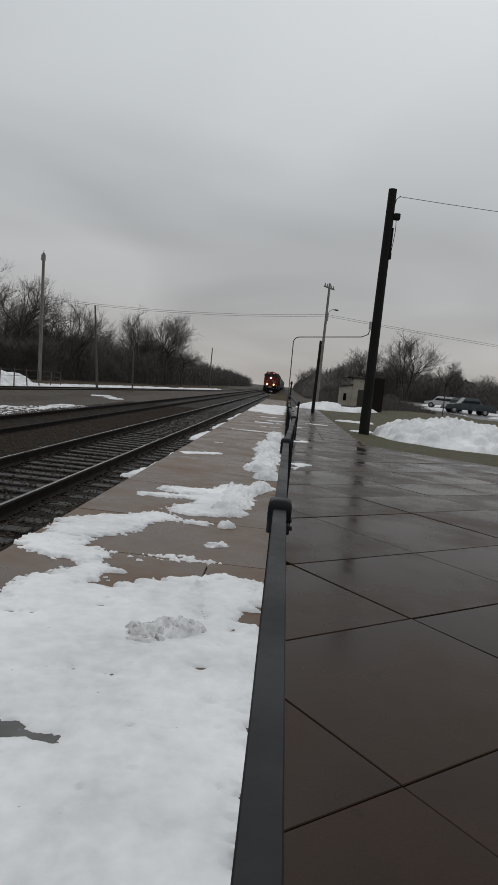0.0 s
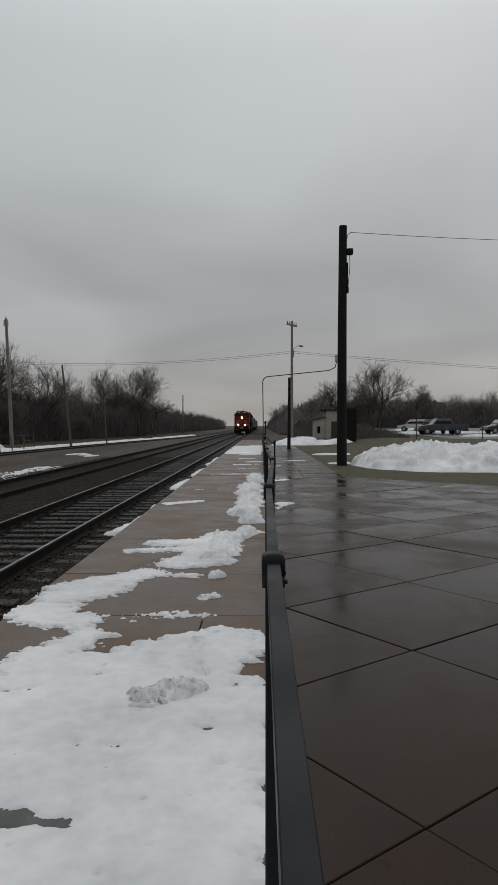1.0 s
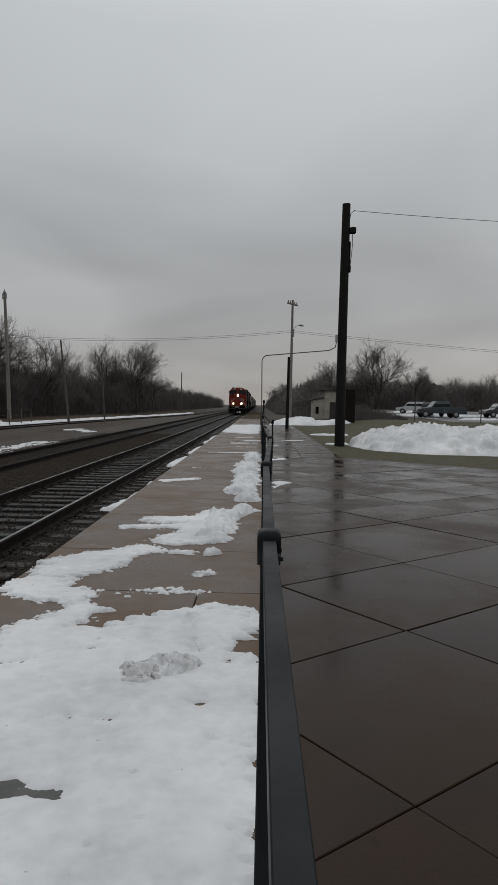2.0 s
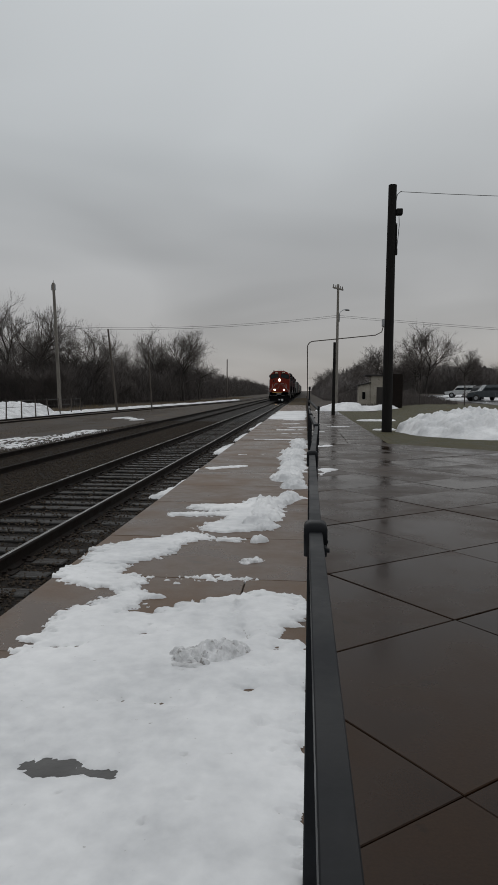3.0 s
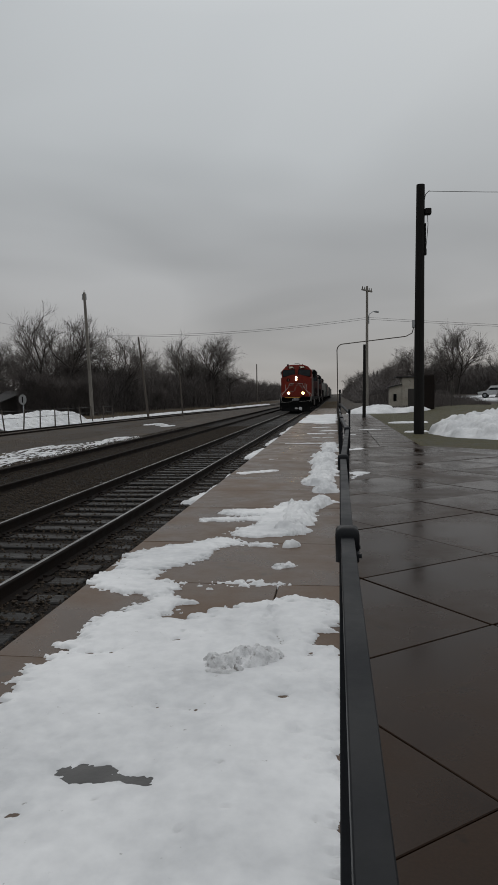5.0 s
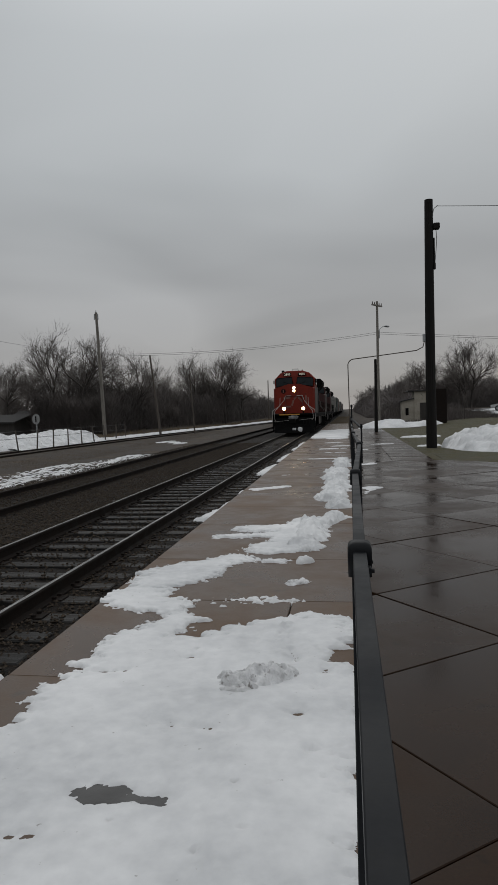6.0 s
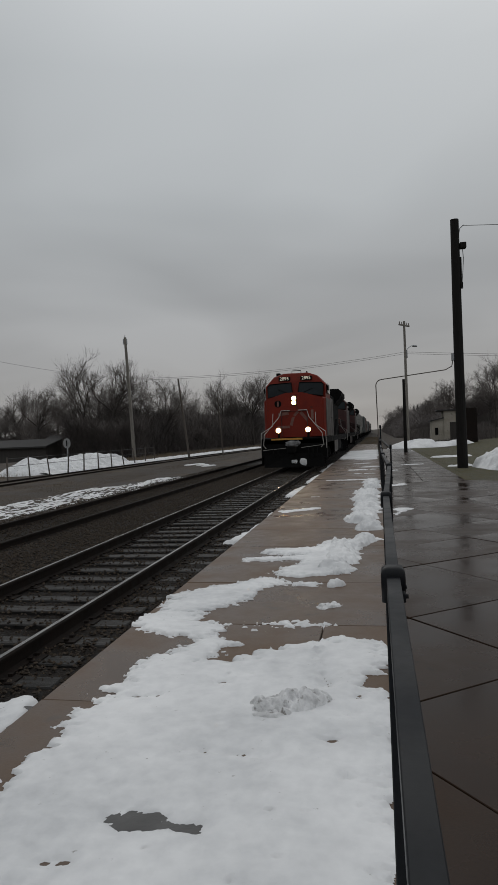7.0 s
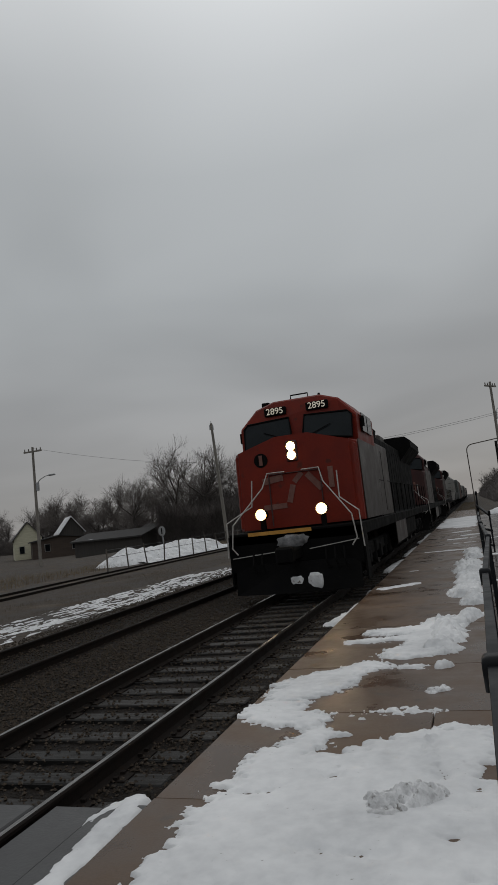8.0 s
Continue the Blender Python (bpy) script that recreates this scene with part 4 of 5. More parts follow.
def wire(name, a, b, sag, r=0.012, label="thin overhead cable between poles"):
    bm = bmesh.new()
    n = 14
    pts = [Vector(a).lerp(Vector(b), k / n) - Vector((0, 0, sag * 4 * (k / n) * (1 - k / n))) for k in range(n + 1)]
    tube(bm, pts, r, 4)
    ob = part(name, bm, M_WIRE)
    tagged(ob, label, "cable")


big_pole()
cross_pole(3.05, 60.2, 11.3, "weathered grey pole with crossarm and a street lamp bracket", lamp=8.4, turn=58)
cross_pole(2.2, 46, 5.35, "short dark wooden pole beside the walkway", arms=False, material=M_POLE, r=0.13)
cross_pole(-24.2, 63.5, 12.4, "tall weathered grey pole with insulators at its top", arms=False, r=0.2, lean=(-0.5, 0))
cross_pole(-17.2, 59.5, 7.5, "leaning brown wooden pole by the siding", arms=False, material=M_BROWNPOLE, r=0.12, lean=(-0.8, 0))
cross_pole(-14.0, 60.0, 5.7, "thin leaning grey pole by the siding", arms=False, material=M_BROWNPOLE, r=0.07, lean=(-0.4, 0))
cross_pole(-17.6, 150, 9, "slim brown pole far along the railway", arms=False, material=M_BROWNPOLE, r=0.16)
cross_pole(-35.0, 47.0, 10.2, "grey street pole with crossarm and lamp", lamp=6.8)
for dz in (0.0, -0.16):
    wire("overhead_cable", (-24.6, 63.5, 7.9 + dz), (3.05, 60.2, 8.5 + dz), 0.55, 0.014)
    wire("overhead_cable", (3.05, 60.2, 8.5 + dz), (60, 66, 6.0 + dz), 0.5, 0.014)
wire("overhead_cable", (3.9, 26.8, 9.66), (32, 27, 9.7), 0.5, 0.012)
wire("overhead_cable", (-35, 47, 9.8), (-24.6, 63.5, 7.9), 0.4, 0.012)


# ---------------------------------------------------------------- trees
def tree_arrays(seed, high, spread, dense=1.0):
    """Trunk and limbs as tapered three-sided tubes, twigs as thin blades."""
    rng = np.random.RandomState(seed)
    tv, tf, cv, cf = [], [], [], []

    def limb(p, q, r0, r1, v, f):
        d = q - p
        d = d / (np.linalg.norm(d) + 1e-9)
        s = np.cross(d, (0.3, 0.9, 0.2))
        s /= np.linalg.norm(s) + 1e-9
        t = np.cross(d, s)
        k = len(v)
        for c, r in ((p, r0), (q, r1)):
            for a in (0, 2.094, 4.189):
                v.append(c + r * (s * math.cos(a) + t * math.sin(a)))
        f.extend([(k, k + 1, k + 4, k + 3), (k + 1, k + 2, k + 5, k + 4), (k + 2, k, k + 3, k + 5)])

    def blade(p, q, w):
        d = q - p
        s = np.cross(d, rng.normal(size=3))
        s *= w / (np.linalg.norm(s) + 1e-9)
        k = len(cv)
        cv.extend([p - s, p + s, q])
        cf.append((k, k + 1, k + 2))

    def grow(p, d, length, r, level):
        n = 3
        pts = [p]
        for _ in range(n):
            d = d + rng.normal(size=3) * 0.10 + np.array((0, 0, 0.09))
            d /= np.linalg.norm(d)
            pts.append(pts[-1] + d * length / n)
        for k in range(n):
            ra, rb = r * (1 - 0.22 * k), r * (1 - 0.22 * (k + 1))
            if level < 3:
                limb(pts[k], pts[k + 1], ra, rb, tv if level < 2 else cv, tf if level < 2 else cf)
            else:
                blade(pts[k], pts[k + 1] + d * 0.2 * length / n, max(r * (1 - 0.25 * k), 0.017 if level == 3 else 0.011))
        if level == 4:
            return
        kids = {0: int(8 * dense), 1: int(7 * dense), 2: int(8 * dense), 3: int(6 * dense)}[level]
        for k in range(kids):
            t = rng.uniform(0.35, 1.0)
            i = min(int(t * n), n - 1)
            at = pts[i] + (pts[i + 1] - pts[i]) * (t * n - i)
            side = rng.normal(size=3)
            side -= side @ d * d
            side /= np.linalg.norm(side) + 1e-9
            nd = d * rng.uniform(0.5, 1.0) + side * rng.uniform(0.45, 0.9) * spread
            nd /= np.linalg.norm(nd)
            grow(at, nd, length * rng.uniform(0.48, 0.72), r * rng.uniform(0.4, 0.55), level + 1)

    grow(np.zeros(3), np.array((0, 0, 1.0)), high * 0.48, high * 0.021, 0)
    return tv, tf, cv, cf


def bare_tree(seed, high, spread, dense, label):
    tree = thing("tree", pose(0, 0, 0), label, "tree", "bare trees round the yard")
    tv, tf, cv, cf = tree_arrays(seed, high, spread, dense)
    from_arrays("trunk", tv, tf, M_BARK, tree, smooth=True)
    from_arrays("crown", cv, cf, M_TWIG, tree)
    return tree


def plant_trees():
    rng = random.Random(21)
    kinds = [bare_tree(11, 11.5, 1.0, 1.0, "bare grey-brown deciduous tree in a winter thicket"), bare_tree(12, 10.5, 1.25, 1.0, "broad bare tree with spreading twiggy crown"),
             bare_tree(13, 12.0, 0.85, 1.0, "tall bare tree with upright limbs"), bare_tree(14, 9.0, 1.2, 1.0, "low bare tree with a dense twiggy crown")]
    spots = []
    # left wood, along the line: a tall clump, a dip, a round clump, then low
    for k in range(66):
        y = 78 + 4.4 * k + rng.uniform(-3, 3)
        spots.append((-24.5 - rng.uniform(0, 11), y, rng.uniform(0.6, 0.85) * (0.62 if y < 106 else 0.8 if y > 124 else 0.95)))
    spots += [(-34.5, 74, 0.92), (-32.0, 75, 0.97), (-30.2, 73, 0.95), (-27.8, 75, 0.92), (-25.6, 78, 0.74), (-37.0, 76, 0.86), (-40.5, 74, 0.74), (-43, 79, 0.7),
              (-26.3, 112, 0.92), (-23.4, 113, 0.98), (-20.6, 112, 1.0), (-18.2, 114, 0.9), (-22.0, 117, 0.95),
              (-45, 92, 0.78), (-50, 98, 0.8), (-56, 104, 0.85), (-62, 108, 0.95), (-70, 114, 1.0), (-39, 88, 0.8), (-80, 122, 1.0), (-90, 130, 1.0), (-100, 138, 1.0), (-86, 126, 0.9)]
    spots += [(-60 - 5.0 * k + rng.uniform(-2, 2), 112 + 4.0 * k + rng.uniform(-4, 4), rng.uniform(0.8, 1.05)) for k in range(18)]
    # right wood
    for k in range(30):
        y = 120 + 9 * k + rng.uniform(-4, 4)
        spots.append((5.0 + rng.uniform(0, 9), y, rng.uniform(0.5, 0.68)))
    for k in range(46):
        spots.append((14 + 2.6 * k + rng.uniform(-1, 1), 165 + rng.uniform(0, 25) - 0.25 * k, rng.uniform(0.62, 0.82)))
    spots += [(13.6, 150, 1.0), (16.2, 152, 0.95), (24.6, 150, 1.12), (27.2, 151, 1.16), (21.5, 150, 0.85), (35.5, 150, 0.82), (38, 153, 0.8), (19.0, 152, 0.85)]
    for k, (x, y, s) in enumerate(spots):
        src = kinds[k % 4]
        m = pose(x, y, float(ground_z(x, y)) - 0.1, 0, 0, rng.uniform(0, 360)) @ Matrix.Scale(1.15 * s, 4)
        ob = copy_thing(src, m)
        ob.matrix_basis = m
    for ob, (x, y, s) in zip(kinds, ((-33.2, 79, 0.9), (-24.8, 115, 1.05), (26.0, 149, 1.25), (52, 158, 1.0))):
        ob.matrix_basis = pose(x, y, float(ground_z(x, y)) - 0.1) @ Matrix.Scale(s, 4)


plant_trees()


def brush(name, n, place, high, width, seed, label, material=None, rise=0.15, spray=0.35):
    """Tangled upright stems and twigs, far too many to count."""
    rng = np.random.RandomState(seed)
    x, y, k = place(rng, n)
    h = high * rng.uniform(0.25, 1.0, n) * k
    h0 = high * k
    z0 = ground_z(x, y) + rng.uniform(0, 1.0, n) * h0 * rise
    h = np.minimum(h, h0 * 0.55)
    lean = rng.normal(0, spray, (n, 2))
    ang = rng.rand(n) * 6.28
    w = width * rng.uniform(0.5, 1.3, n)
    a = np.stack([x - w * np.cos(ang), y - w * np.sin(ang), z0 - 0.2], -1)
    b = np.stack([x + w * np.cos(ang), y + w * np.sin(ang), z0 - 0.2], -1)
    ln = h * rng.uniform(0.3, 0.7, n) * (0.6 if rise > 0.5 else 1.0)
    c = np.stack([x + lean[:, 0] * ln, y + lean[:, 1] * ln, z0 + ln], -1)
    v = np.stack([a, b, c], 1).reshape(-1, 3)
    ob = from_arrays(name, v, np.arange(3 * n).reshape(-1, 3), material or M_BRUSH)
    tagged(ob, label, "brush", kind="stuff")


def left_band(rng, n):
    y = 66 + 330 * rng.rand(n) ** 1.8
    x = -24.5 + 4.0 * smooth01((y - 90) / 20) - rng.uniform(0, 9, n)
    return x, y, 0.55 + 0.45 * vnoise(y * 0.13, x * 0.1) + 0.5 * vnoise(y * 0.33, x * 0.4)


def far_left_band(rng, n):
    x = -26 - 110 * rng.rand(n)
    y = 80 + rng.uniform(0, 8, n) - 0.75 * (x + 26)
    return x, y, 0.6 + 0.6 * vnoise(x * 0.13, y * 0.1)


def right_band(rng, n):
    y = 118 + 300 * rng.rand(n) ** 1.6
    x = 3.6 + rng.uniform(0, 9, n)
    return x, y, (0.45 + 0.45 * vnoise(y * 0.13, x * 0.1) + 0.5 * vnoise(y * 0.31, x * 0.4)) * (0.35 + 0.65 * smooth01((x - 3.6) / 3.5)) * (0.5 + 0.5 * smooth01((y - 118) / 30))


def far_right_band(rng, n):
    x = 12 + 125 * rng.rand(n)
    y = 160 + rng.uniform(0, 14, n) - 0.1 * x
    return x, y, 0.5 + 0.35 * vnoise(x * 0.1, y * 0.1) + 0.45 * vnoise(x * 0.3, y * 0.25)


brush("thicket", 150000, left_band, 5.6, 0.022, 31, "dense grey-brown leafless thicket along the railway", rise=0.8, spray=0.8)
brush("thicket", 60000, far_left_band, 4.2, 0.026, 32, "dense leafless brush behind the yard buildings", rise=0.8, spray=0.8)
# right-hand thickets take the brush colour lightened for haze
brush("thicket", 90000, right_band, 6.4, 0.03, 33, "dense leafless thicket on the far side of the walkway", M_HAZEBRUSH, rise=0.78, spray=0.9)
brush("thicket", 110000, far_right_band, 7.6, 0.032, 34, "dark leafless wood behind the car park", M_HAZEBRUSH, rise=0.78, spray=0.9)


def right_scrub(rng, n):
    y = 60 + 75 * rng.rand(n)
    x = 3.0 + 11 * rng.rand(n) + 0.05 * (y - 60)
    return x, y, 0.25 + 1.0 * vnoise(y * 0.25, x * 0.5) * smooth01((y - 58) / 30)


brush("scrub", 60000, right_scrub, 2.2, 0.02, 39, "low brown weeds and brambles behind the hut", rise=0.6, spray=0.7)


def dry_edge(rng, n):
    y = 20 + 160 * rng.rand(n) ** 1.5
    x = -20.6 + 6.6 * smooth01((y - 25) / 110) - rng.uniform(0, 5, n)
    return x, y, 0.4 + 0.8 * vnoise(y * 0.3, x * 0.4)


def fence_weeds(rng, n):
    y = 56 + 90 * rng.rand(n)
    return -1.8 + rng.uniform(0, 2.6, n), y, 0.4 + 0.8 * vnoise(y * 0.3, y * 0.1)


brush("dry_grass", 16000, dry_edge, 1.0, 0.012, 35, "tall pale dry grass and weeds by the siding", M_DRYGRASS)
def yard_turf(rng, n):
    y = 8 + 60 * rng.rand(n) ** 1.4
    x = -11.6 - rng.uniform(0, 6, n)
    return x, y, 0.3 + 0.9 * vnoise(y * 0.5, x * 0.7)


brush("dry_grass", 60000, yard_turf, 0.22, 0.008, 38, "short matted brown grass between the tracks", M_BROWNGRASS)
brush("dry_grass", 7000, fence_weeds, 0.6, 0.012, 36, "dry brown grass verge past the platform end", M_DRYGRASS)


def lawn_blades(rng, n):
    y = 14 + 34 * rng.rand(n) ** 1.3
    x = 2.9 + 9 * rng.rand(n) ** 1.5
    ok = y > 20.6 - 0.81 * (x - 2.95)
    return np.where(ok, x, 3.2), np.where(ok, y, 21 + 25 * rng.rand(n)), np.ones(n)


brush("lawn_blades", 30000, lawn_blades, 0.09, 0.004, 37, "short wet grass blades on the lawn", M_BLADE)


def woods_wall(name, line, high, seed, label):
    rng = np.random.RandomState(seed)
    v, f = [], []
    n = 320
    for k in range(n):
        t = k / (n - 1)
        x, y = line(t)
        z = float(ground_z(np.float64(x), np.float64(y)))
        top = high * (0.62 + 0.35 * vnoise(t * 30, seed) + 0.25 * vnoise(t * 90, seed + 7) + 0.2 * rng.rand()) * (0.35 + 0.65 * float(smooth01(np.float64(t / 0.1))))
        v += [(x, y, z - 1), (x + rng.uniform(-0.6, 0.6), y, z + 0.5 * top), (x, y + 0.8, z + top)]
        if k:
            a = 3 * k
            f += [(a - 3, a, a + 1, a - 2), (a - 2, a + 1, a + 2, a - 1)]
    tagged(from_arrays(name, v, f, M_WOODS), label, "woods", kind="backdrop")


woods_wall("far_woods", lambda t: (-34 - 0 * t, 84 + 400 * t * t), 5.2, 1, "grey mass of bare woods deep behind the thicket")
woods_wall("far_woods", lambda t: (-34 - 110 * t, 92 + 82 * t), 4.5, 2, "grey mass of bare woods behind the yard")
woods_wall("far_woods", lambda t: (11, 150 + 440 * t * t), 6, 3, "grey mass of bare woods beside the line")
woods_wall("far_woods", lambda t: (14 + 200 * t, 182 - 10 * t), 6.2, 4, "grey mass of bare woods behind the car park")


# ---------------------------------------------------------------- train
SPEED, NOSE_AT_END = 16.75, 14.0


def truck_parts(parent, y, axles):
    """A bogie: side frames under the body and its wheelsets; returns the wheelsets."""
    bm = bmesh.new()
    half = 1.0 if axles == 2 else 2.05
    for s in (-1, 1):
        box(bm, s * 1.12 - 0.08, s * 1.12 + 0.08, y - half - 0.35, y + half + 0.35, 0.52, 0.88, 0.05)
        for k in range(axles):
            yy = y - half + 2 * half * k / (axles - 1)
            box(bm, s * 1.12 - 0.12, s * 1.12 + 0.12, yy - 0.2, yy + 0.2, 0.32, 0.74, 0.05)
            if k:
                cyl(bm, (s * 1.14, yy - half / (axles - 1), 0.35), (s * 1.14, yy - half / (axles - 1), 0.85), 0.11, sides=8)
    box(bm, -1.1, 1.1, y - 0.3, y + 0.3, 0.5, 0.85, 0.03)
    frame_part = part("bogie_frame", bm, M_BLACK, parent, "grimy cast bogie frame")
    sets = []
    for k in range(axles):
        bm = bmesh.new()
        r = 0.53 if axles == 3 else 0.46
        for s in (-1, 1):
            cyl(bm, (s * 0.70, 0, 0), (s * 0.83, 0, 0), r, r, 20)
            cyl(bm, (s * 0.67, 0, 0), (s * 0.70, 0, 0), r + 0.03, r + 0.03, 20)
        cyl(bm, (-0.9, 0, 0), (0.9, 0, 0), 0.09, sides=8)
        ws = part("wheelset", bm, M_WHEEL, parent, "dark steel wheelset")
        ws.location = (0, y - half + 2 * half * k / (axles - 1), r)
        sets.append((ws, r))
    return sets


def loft(bm, a, b):
    """Faces between two outlines with the same count of 3D corners, closed at both ends."""
    va, vb = [bm.verts.new(p) for p in a], [bm.verts.new(p) for p in b]
    bm.faces.new(va), bm.faces.new(vb)
    for k in range(len(va)):
        j = (k + 1) % len(va)
        bm.faces.new((va[k], va[j], vb[j], vb[k]))
    return bm


def text_mesh(name, words, size, depth, material, parent, m, label=""):
    cu = bpy.data.curves.new(name, "FONT")
    cu.body, cu.size, cu.extrude, cu.align_x, cu.align_y = words, size, depth, "CENTER", "CENTER"
    tmp = bpy.data.objects.new(name, cu)
    scene.collection.objects.link(tmp)
    me = bpy.data.meshes.new_from_object(tmp.evaluated_get(bpy.context.evaluated_depsgraph_get()))
    bpy.data.objects.remove(tmp)
    me.materials.clear()
    me.materials.append(material)
    ob = new(name, me)
    ob.parent, ob.matrix_basis = parent, m
    return tagged(ob, label)


def locomotive(label, cab_paint, hood_paint, lit):
    """Nose at y = 0, body behind it towards +y; rail top at z = 0."""
    loco = thing("locomotive", pose(TRACK, 60, RAIL_TOP), label, "locomotive", "vehicles of the freight train")
    # nose with chamfered corners, a little raked back towards its top
    bm = bmesh.new()
    plan = [(-1.50, 1.35, 3.40), (-1.50, 0.08, 3.28), (-1.40, -0.09, 3.34), (-0.40, -0.10, 3.64), (0.40, -0.10, 3.64), (1.40, -0.09, 3.34), (1.50, 0.08, 3.28), (1.50, 1.35, 3.40)]
    loft(bm, [(x, y, 1.5) for x, y, z in plan], [(x, y + (0.10 if y < 1 else 0), z) for x, y, z in plan])
    bmesh.ops.bevel(bm, geom=[e for e in bm.edges if all(v.co.y < 0.6 and abs(v.co.x) > 0.5 for v in e.verts)], offset=0.05, segments=2, affect="EDGES")
    part("nose", bm, cab_paint, loco, "wide flat-faced red nose" if lit else "")
    # cab with sloped windscreen face
    def cab_ring(y0, lean, s=1.0):
        pts = [(-1.50, 1.5), (1.50, 1.5), (1.52, 4.05), (1.10, 4.50), (0.62, 4.66), (-0.62, 4.66), (-1.10, 4.50), (-1.52, 4.05)]
        return [(x * s, y0 + lean * max(0, z - 3.3), z) for x, z in pts]
    bm = bmesh.new()
    loft(bm, cab_ring(0.62, 0.28, 0.97), cab_ring(3.2, 0.0))
    bmesh.ops.bevel(bm, geom=[e for e in bm.edges if all(v.co.y < 1.3 and v.co.z > 3 for v in e.verts)], offset=0.04, segments=1, affect="EDGES")
    cab = part("cab", bm, cab_paint, loco)
    for s in (-1, 1):
        bm = bmesh.new()
        box(bm, s * 1.512 - 0.008, s * 1.512 + 0.008, 0.34, 3.18, 1.5, 3.36)
        part("cab_side_panel", bm, M_GREYPANEL, cab, "grimy light grey side panel")
    for s in (-1, 1):
        outline = [(s * 0.14, 3.66), (s * 1.36, 3.46), (s * 1.38, 4.02), (s * 1.28, 4.13), (s * 0.20, 4.18)]
        bm = bmesh.new()
        loft(bm, [(x, 0.60 + 0.28 * (z - 3.3), z) for x, z in outline], [(x, 0.68 + 0.28 * (z - 3.3), z) for x, z in outline])
        pane = part("windscreen", bm, M_GLASS, cab, "dark windscreen pane")
        bm = bmesh.new()
        ring = [Vector((x, 0.585 + 0.28 * (z - 3.3), z)) for x, z in outline]
        tube(bm, ring + ring[:1], 0.022, 5)
        part("windscreen_frame", bm, M_BLACK, pane)
        bm = bmesh.new()
        tube(bm, [(s * 0.35, 0.57 + 0.28 * 0.35, 3.66), (s * 0.85, 0.57 + 0.28 * 0.55, 3.86)], 0.012, 4)
        part("wiper", bm, M_BLACK, pane)
        bm = bmesh.new()
        box(bm, s * 1.535 - 0.01, s * 1.535 + 0.01, 1.25, 1.95, 3.62, 4.08)
        box(bm, s * 1.535 - 0.01, s * 1.535 + 0.01, 2.1, 2.8, 3.62, 4.08)
        part("side_window", bm, M_GLASS, cab)
        bm = bmesh.new()
        box(bm, s * 1.58 - 0.035, s * 1.58 + 0.035, 1.1, 1.14, 3.72, 3.98, 0.008)
        part("mirror", bm, M_BLACK, cab)
        bm = bmesh.new()
        box(bm, s * 0.54 - 0.28, s * 0.54 + 0.28, 0.84, 1.0, 4.28, 4.48, 0.015)
        board = part("number_board", bm, M_BLACK, cab, "black number board with lit numerals")
        board.matrix_basis = pose(0, 0, 0)
        if lit:
            text_mesh("numerals", "2895", 0.225, 0.006, M_NUMBER, board, pose(s * 0.54, 0.832, 4.38, 90))
    bm = bmesh.new()
    tube(bm, [(-0.2, 1.3, 4.66), (-0.2, 1.3, 4.80), (0.25, 1.3, 4.80), (0.25, 1.3, 4.66)], 0.02, 5)
    cyl(bm, (0.55, 1.25, 4.6), (0.55, 1.25, 4.74), 0.05, 0.03, 6)
    box(bm, -1.0, -0.8, 1.3, 1.6, 4.45, 4.72, 0.02)
    part("antenna", bm, M_BLACK, cab)
    # deck, sill, pilot, plough
    bm = bmesh.new()
    box(bm, -1.52, 1.52, -0.75, 21.6, 1.18, 1.46, 0.02)
    part("deck", bm, M_BLACK, loco)
    bm = bmesh.new()
    box(bm, -1.05, 0.42, -0.775, -0.752, 1.38, 1.46)
    part("sill_stripe", bm, M_YELLOW, loco, "yellow stripe on the front sill")
    bm = bmesh.new()
    prism(bm, [(-1.50, 0.62), (1.50, 0.62), (1.50, 1.40), (-1.50, 1.40)], "y", -0.75, -0.55)
    part("pilot", bm, M_BLACK, loco)
    bm = bmesh.new()
    loft(bm, [(-1.42, -0.85, 0.10), (0.0, -1.12, 0.10), (1.42, -0.85, 0.10), (1.42, -0.8, 0.16), (-1.42, -0.8, 0.16)], [(-1.42, -0.72, 0.74), (0.0, -0.82, 0.74), (1.42, -0.72, 0.74), (1.42, -0.6, 0.74), (-1.42, -0.6, 0.74)])
    plough = part("snow_plough", bm, M_BLACK, loco)
    rng = random.Random(4)
    for cx, cz, w, h in ((0.04, 0.32, 0.13, 0.12), (0.44, 0.32, 0.15, 0.16)):
        bm = bmesh.new()
        bmesh.ops.create_icosphere(bm, subdivisions=3, radius=1.0)
        for v in bm.verts:
            k = 1 + 0.3 * noise.noise(v.co * 1.6 + Vector((cx * 9, 0, 0)))
            v.co = Vector((cx + math.copysign(abs(v.co.x) ** 0.45, v.co.x) * k * w, -1.00 + v.co.y * 0.035 + 0.35 * (cz - 0.30), cz + math.copysign(abs(v.co.z) ** 0.45, v.co.z) * k * h))
        part("snow_clump", bm, M_DIRTYSNOW, plough, "snow packed on the plough", smooth=True)
    bm = bmesh.new()
    box(bm, -0.16, 0.16, -1.45, -0.6, 0.82, 1.06, 0.03)
    box(bm, -0.22, 0.16, -1.62, -1.36, 0.76, 1.12, 0.05)
    part("coupler", bm, M_BLACK, loco, "cast steel knuckle coupler")
    bm = bmesh.new()
    bmesh.ops.create_icosphere(bm, subdivisions=3, radius=1.0)
    for v in bm.verts:
        k = 1 + 0.35 * noise.noise(v.co * 2.0)
        v.co = Vector((-0.02 + math.copysign(abs(v.co.x) ** 0.6, v.co.x) * 0.34 * k, -0.77 + v.co.y * 0.05, 1.20 + math.copysign(abs(v.co.z) ** 0.6, v.co.z) * 0.13 * k))
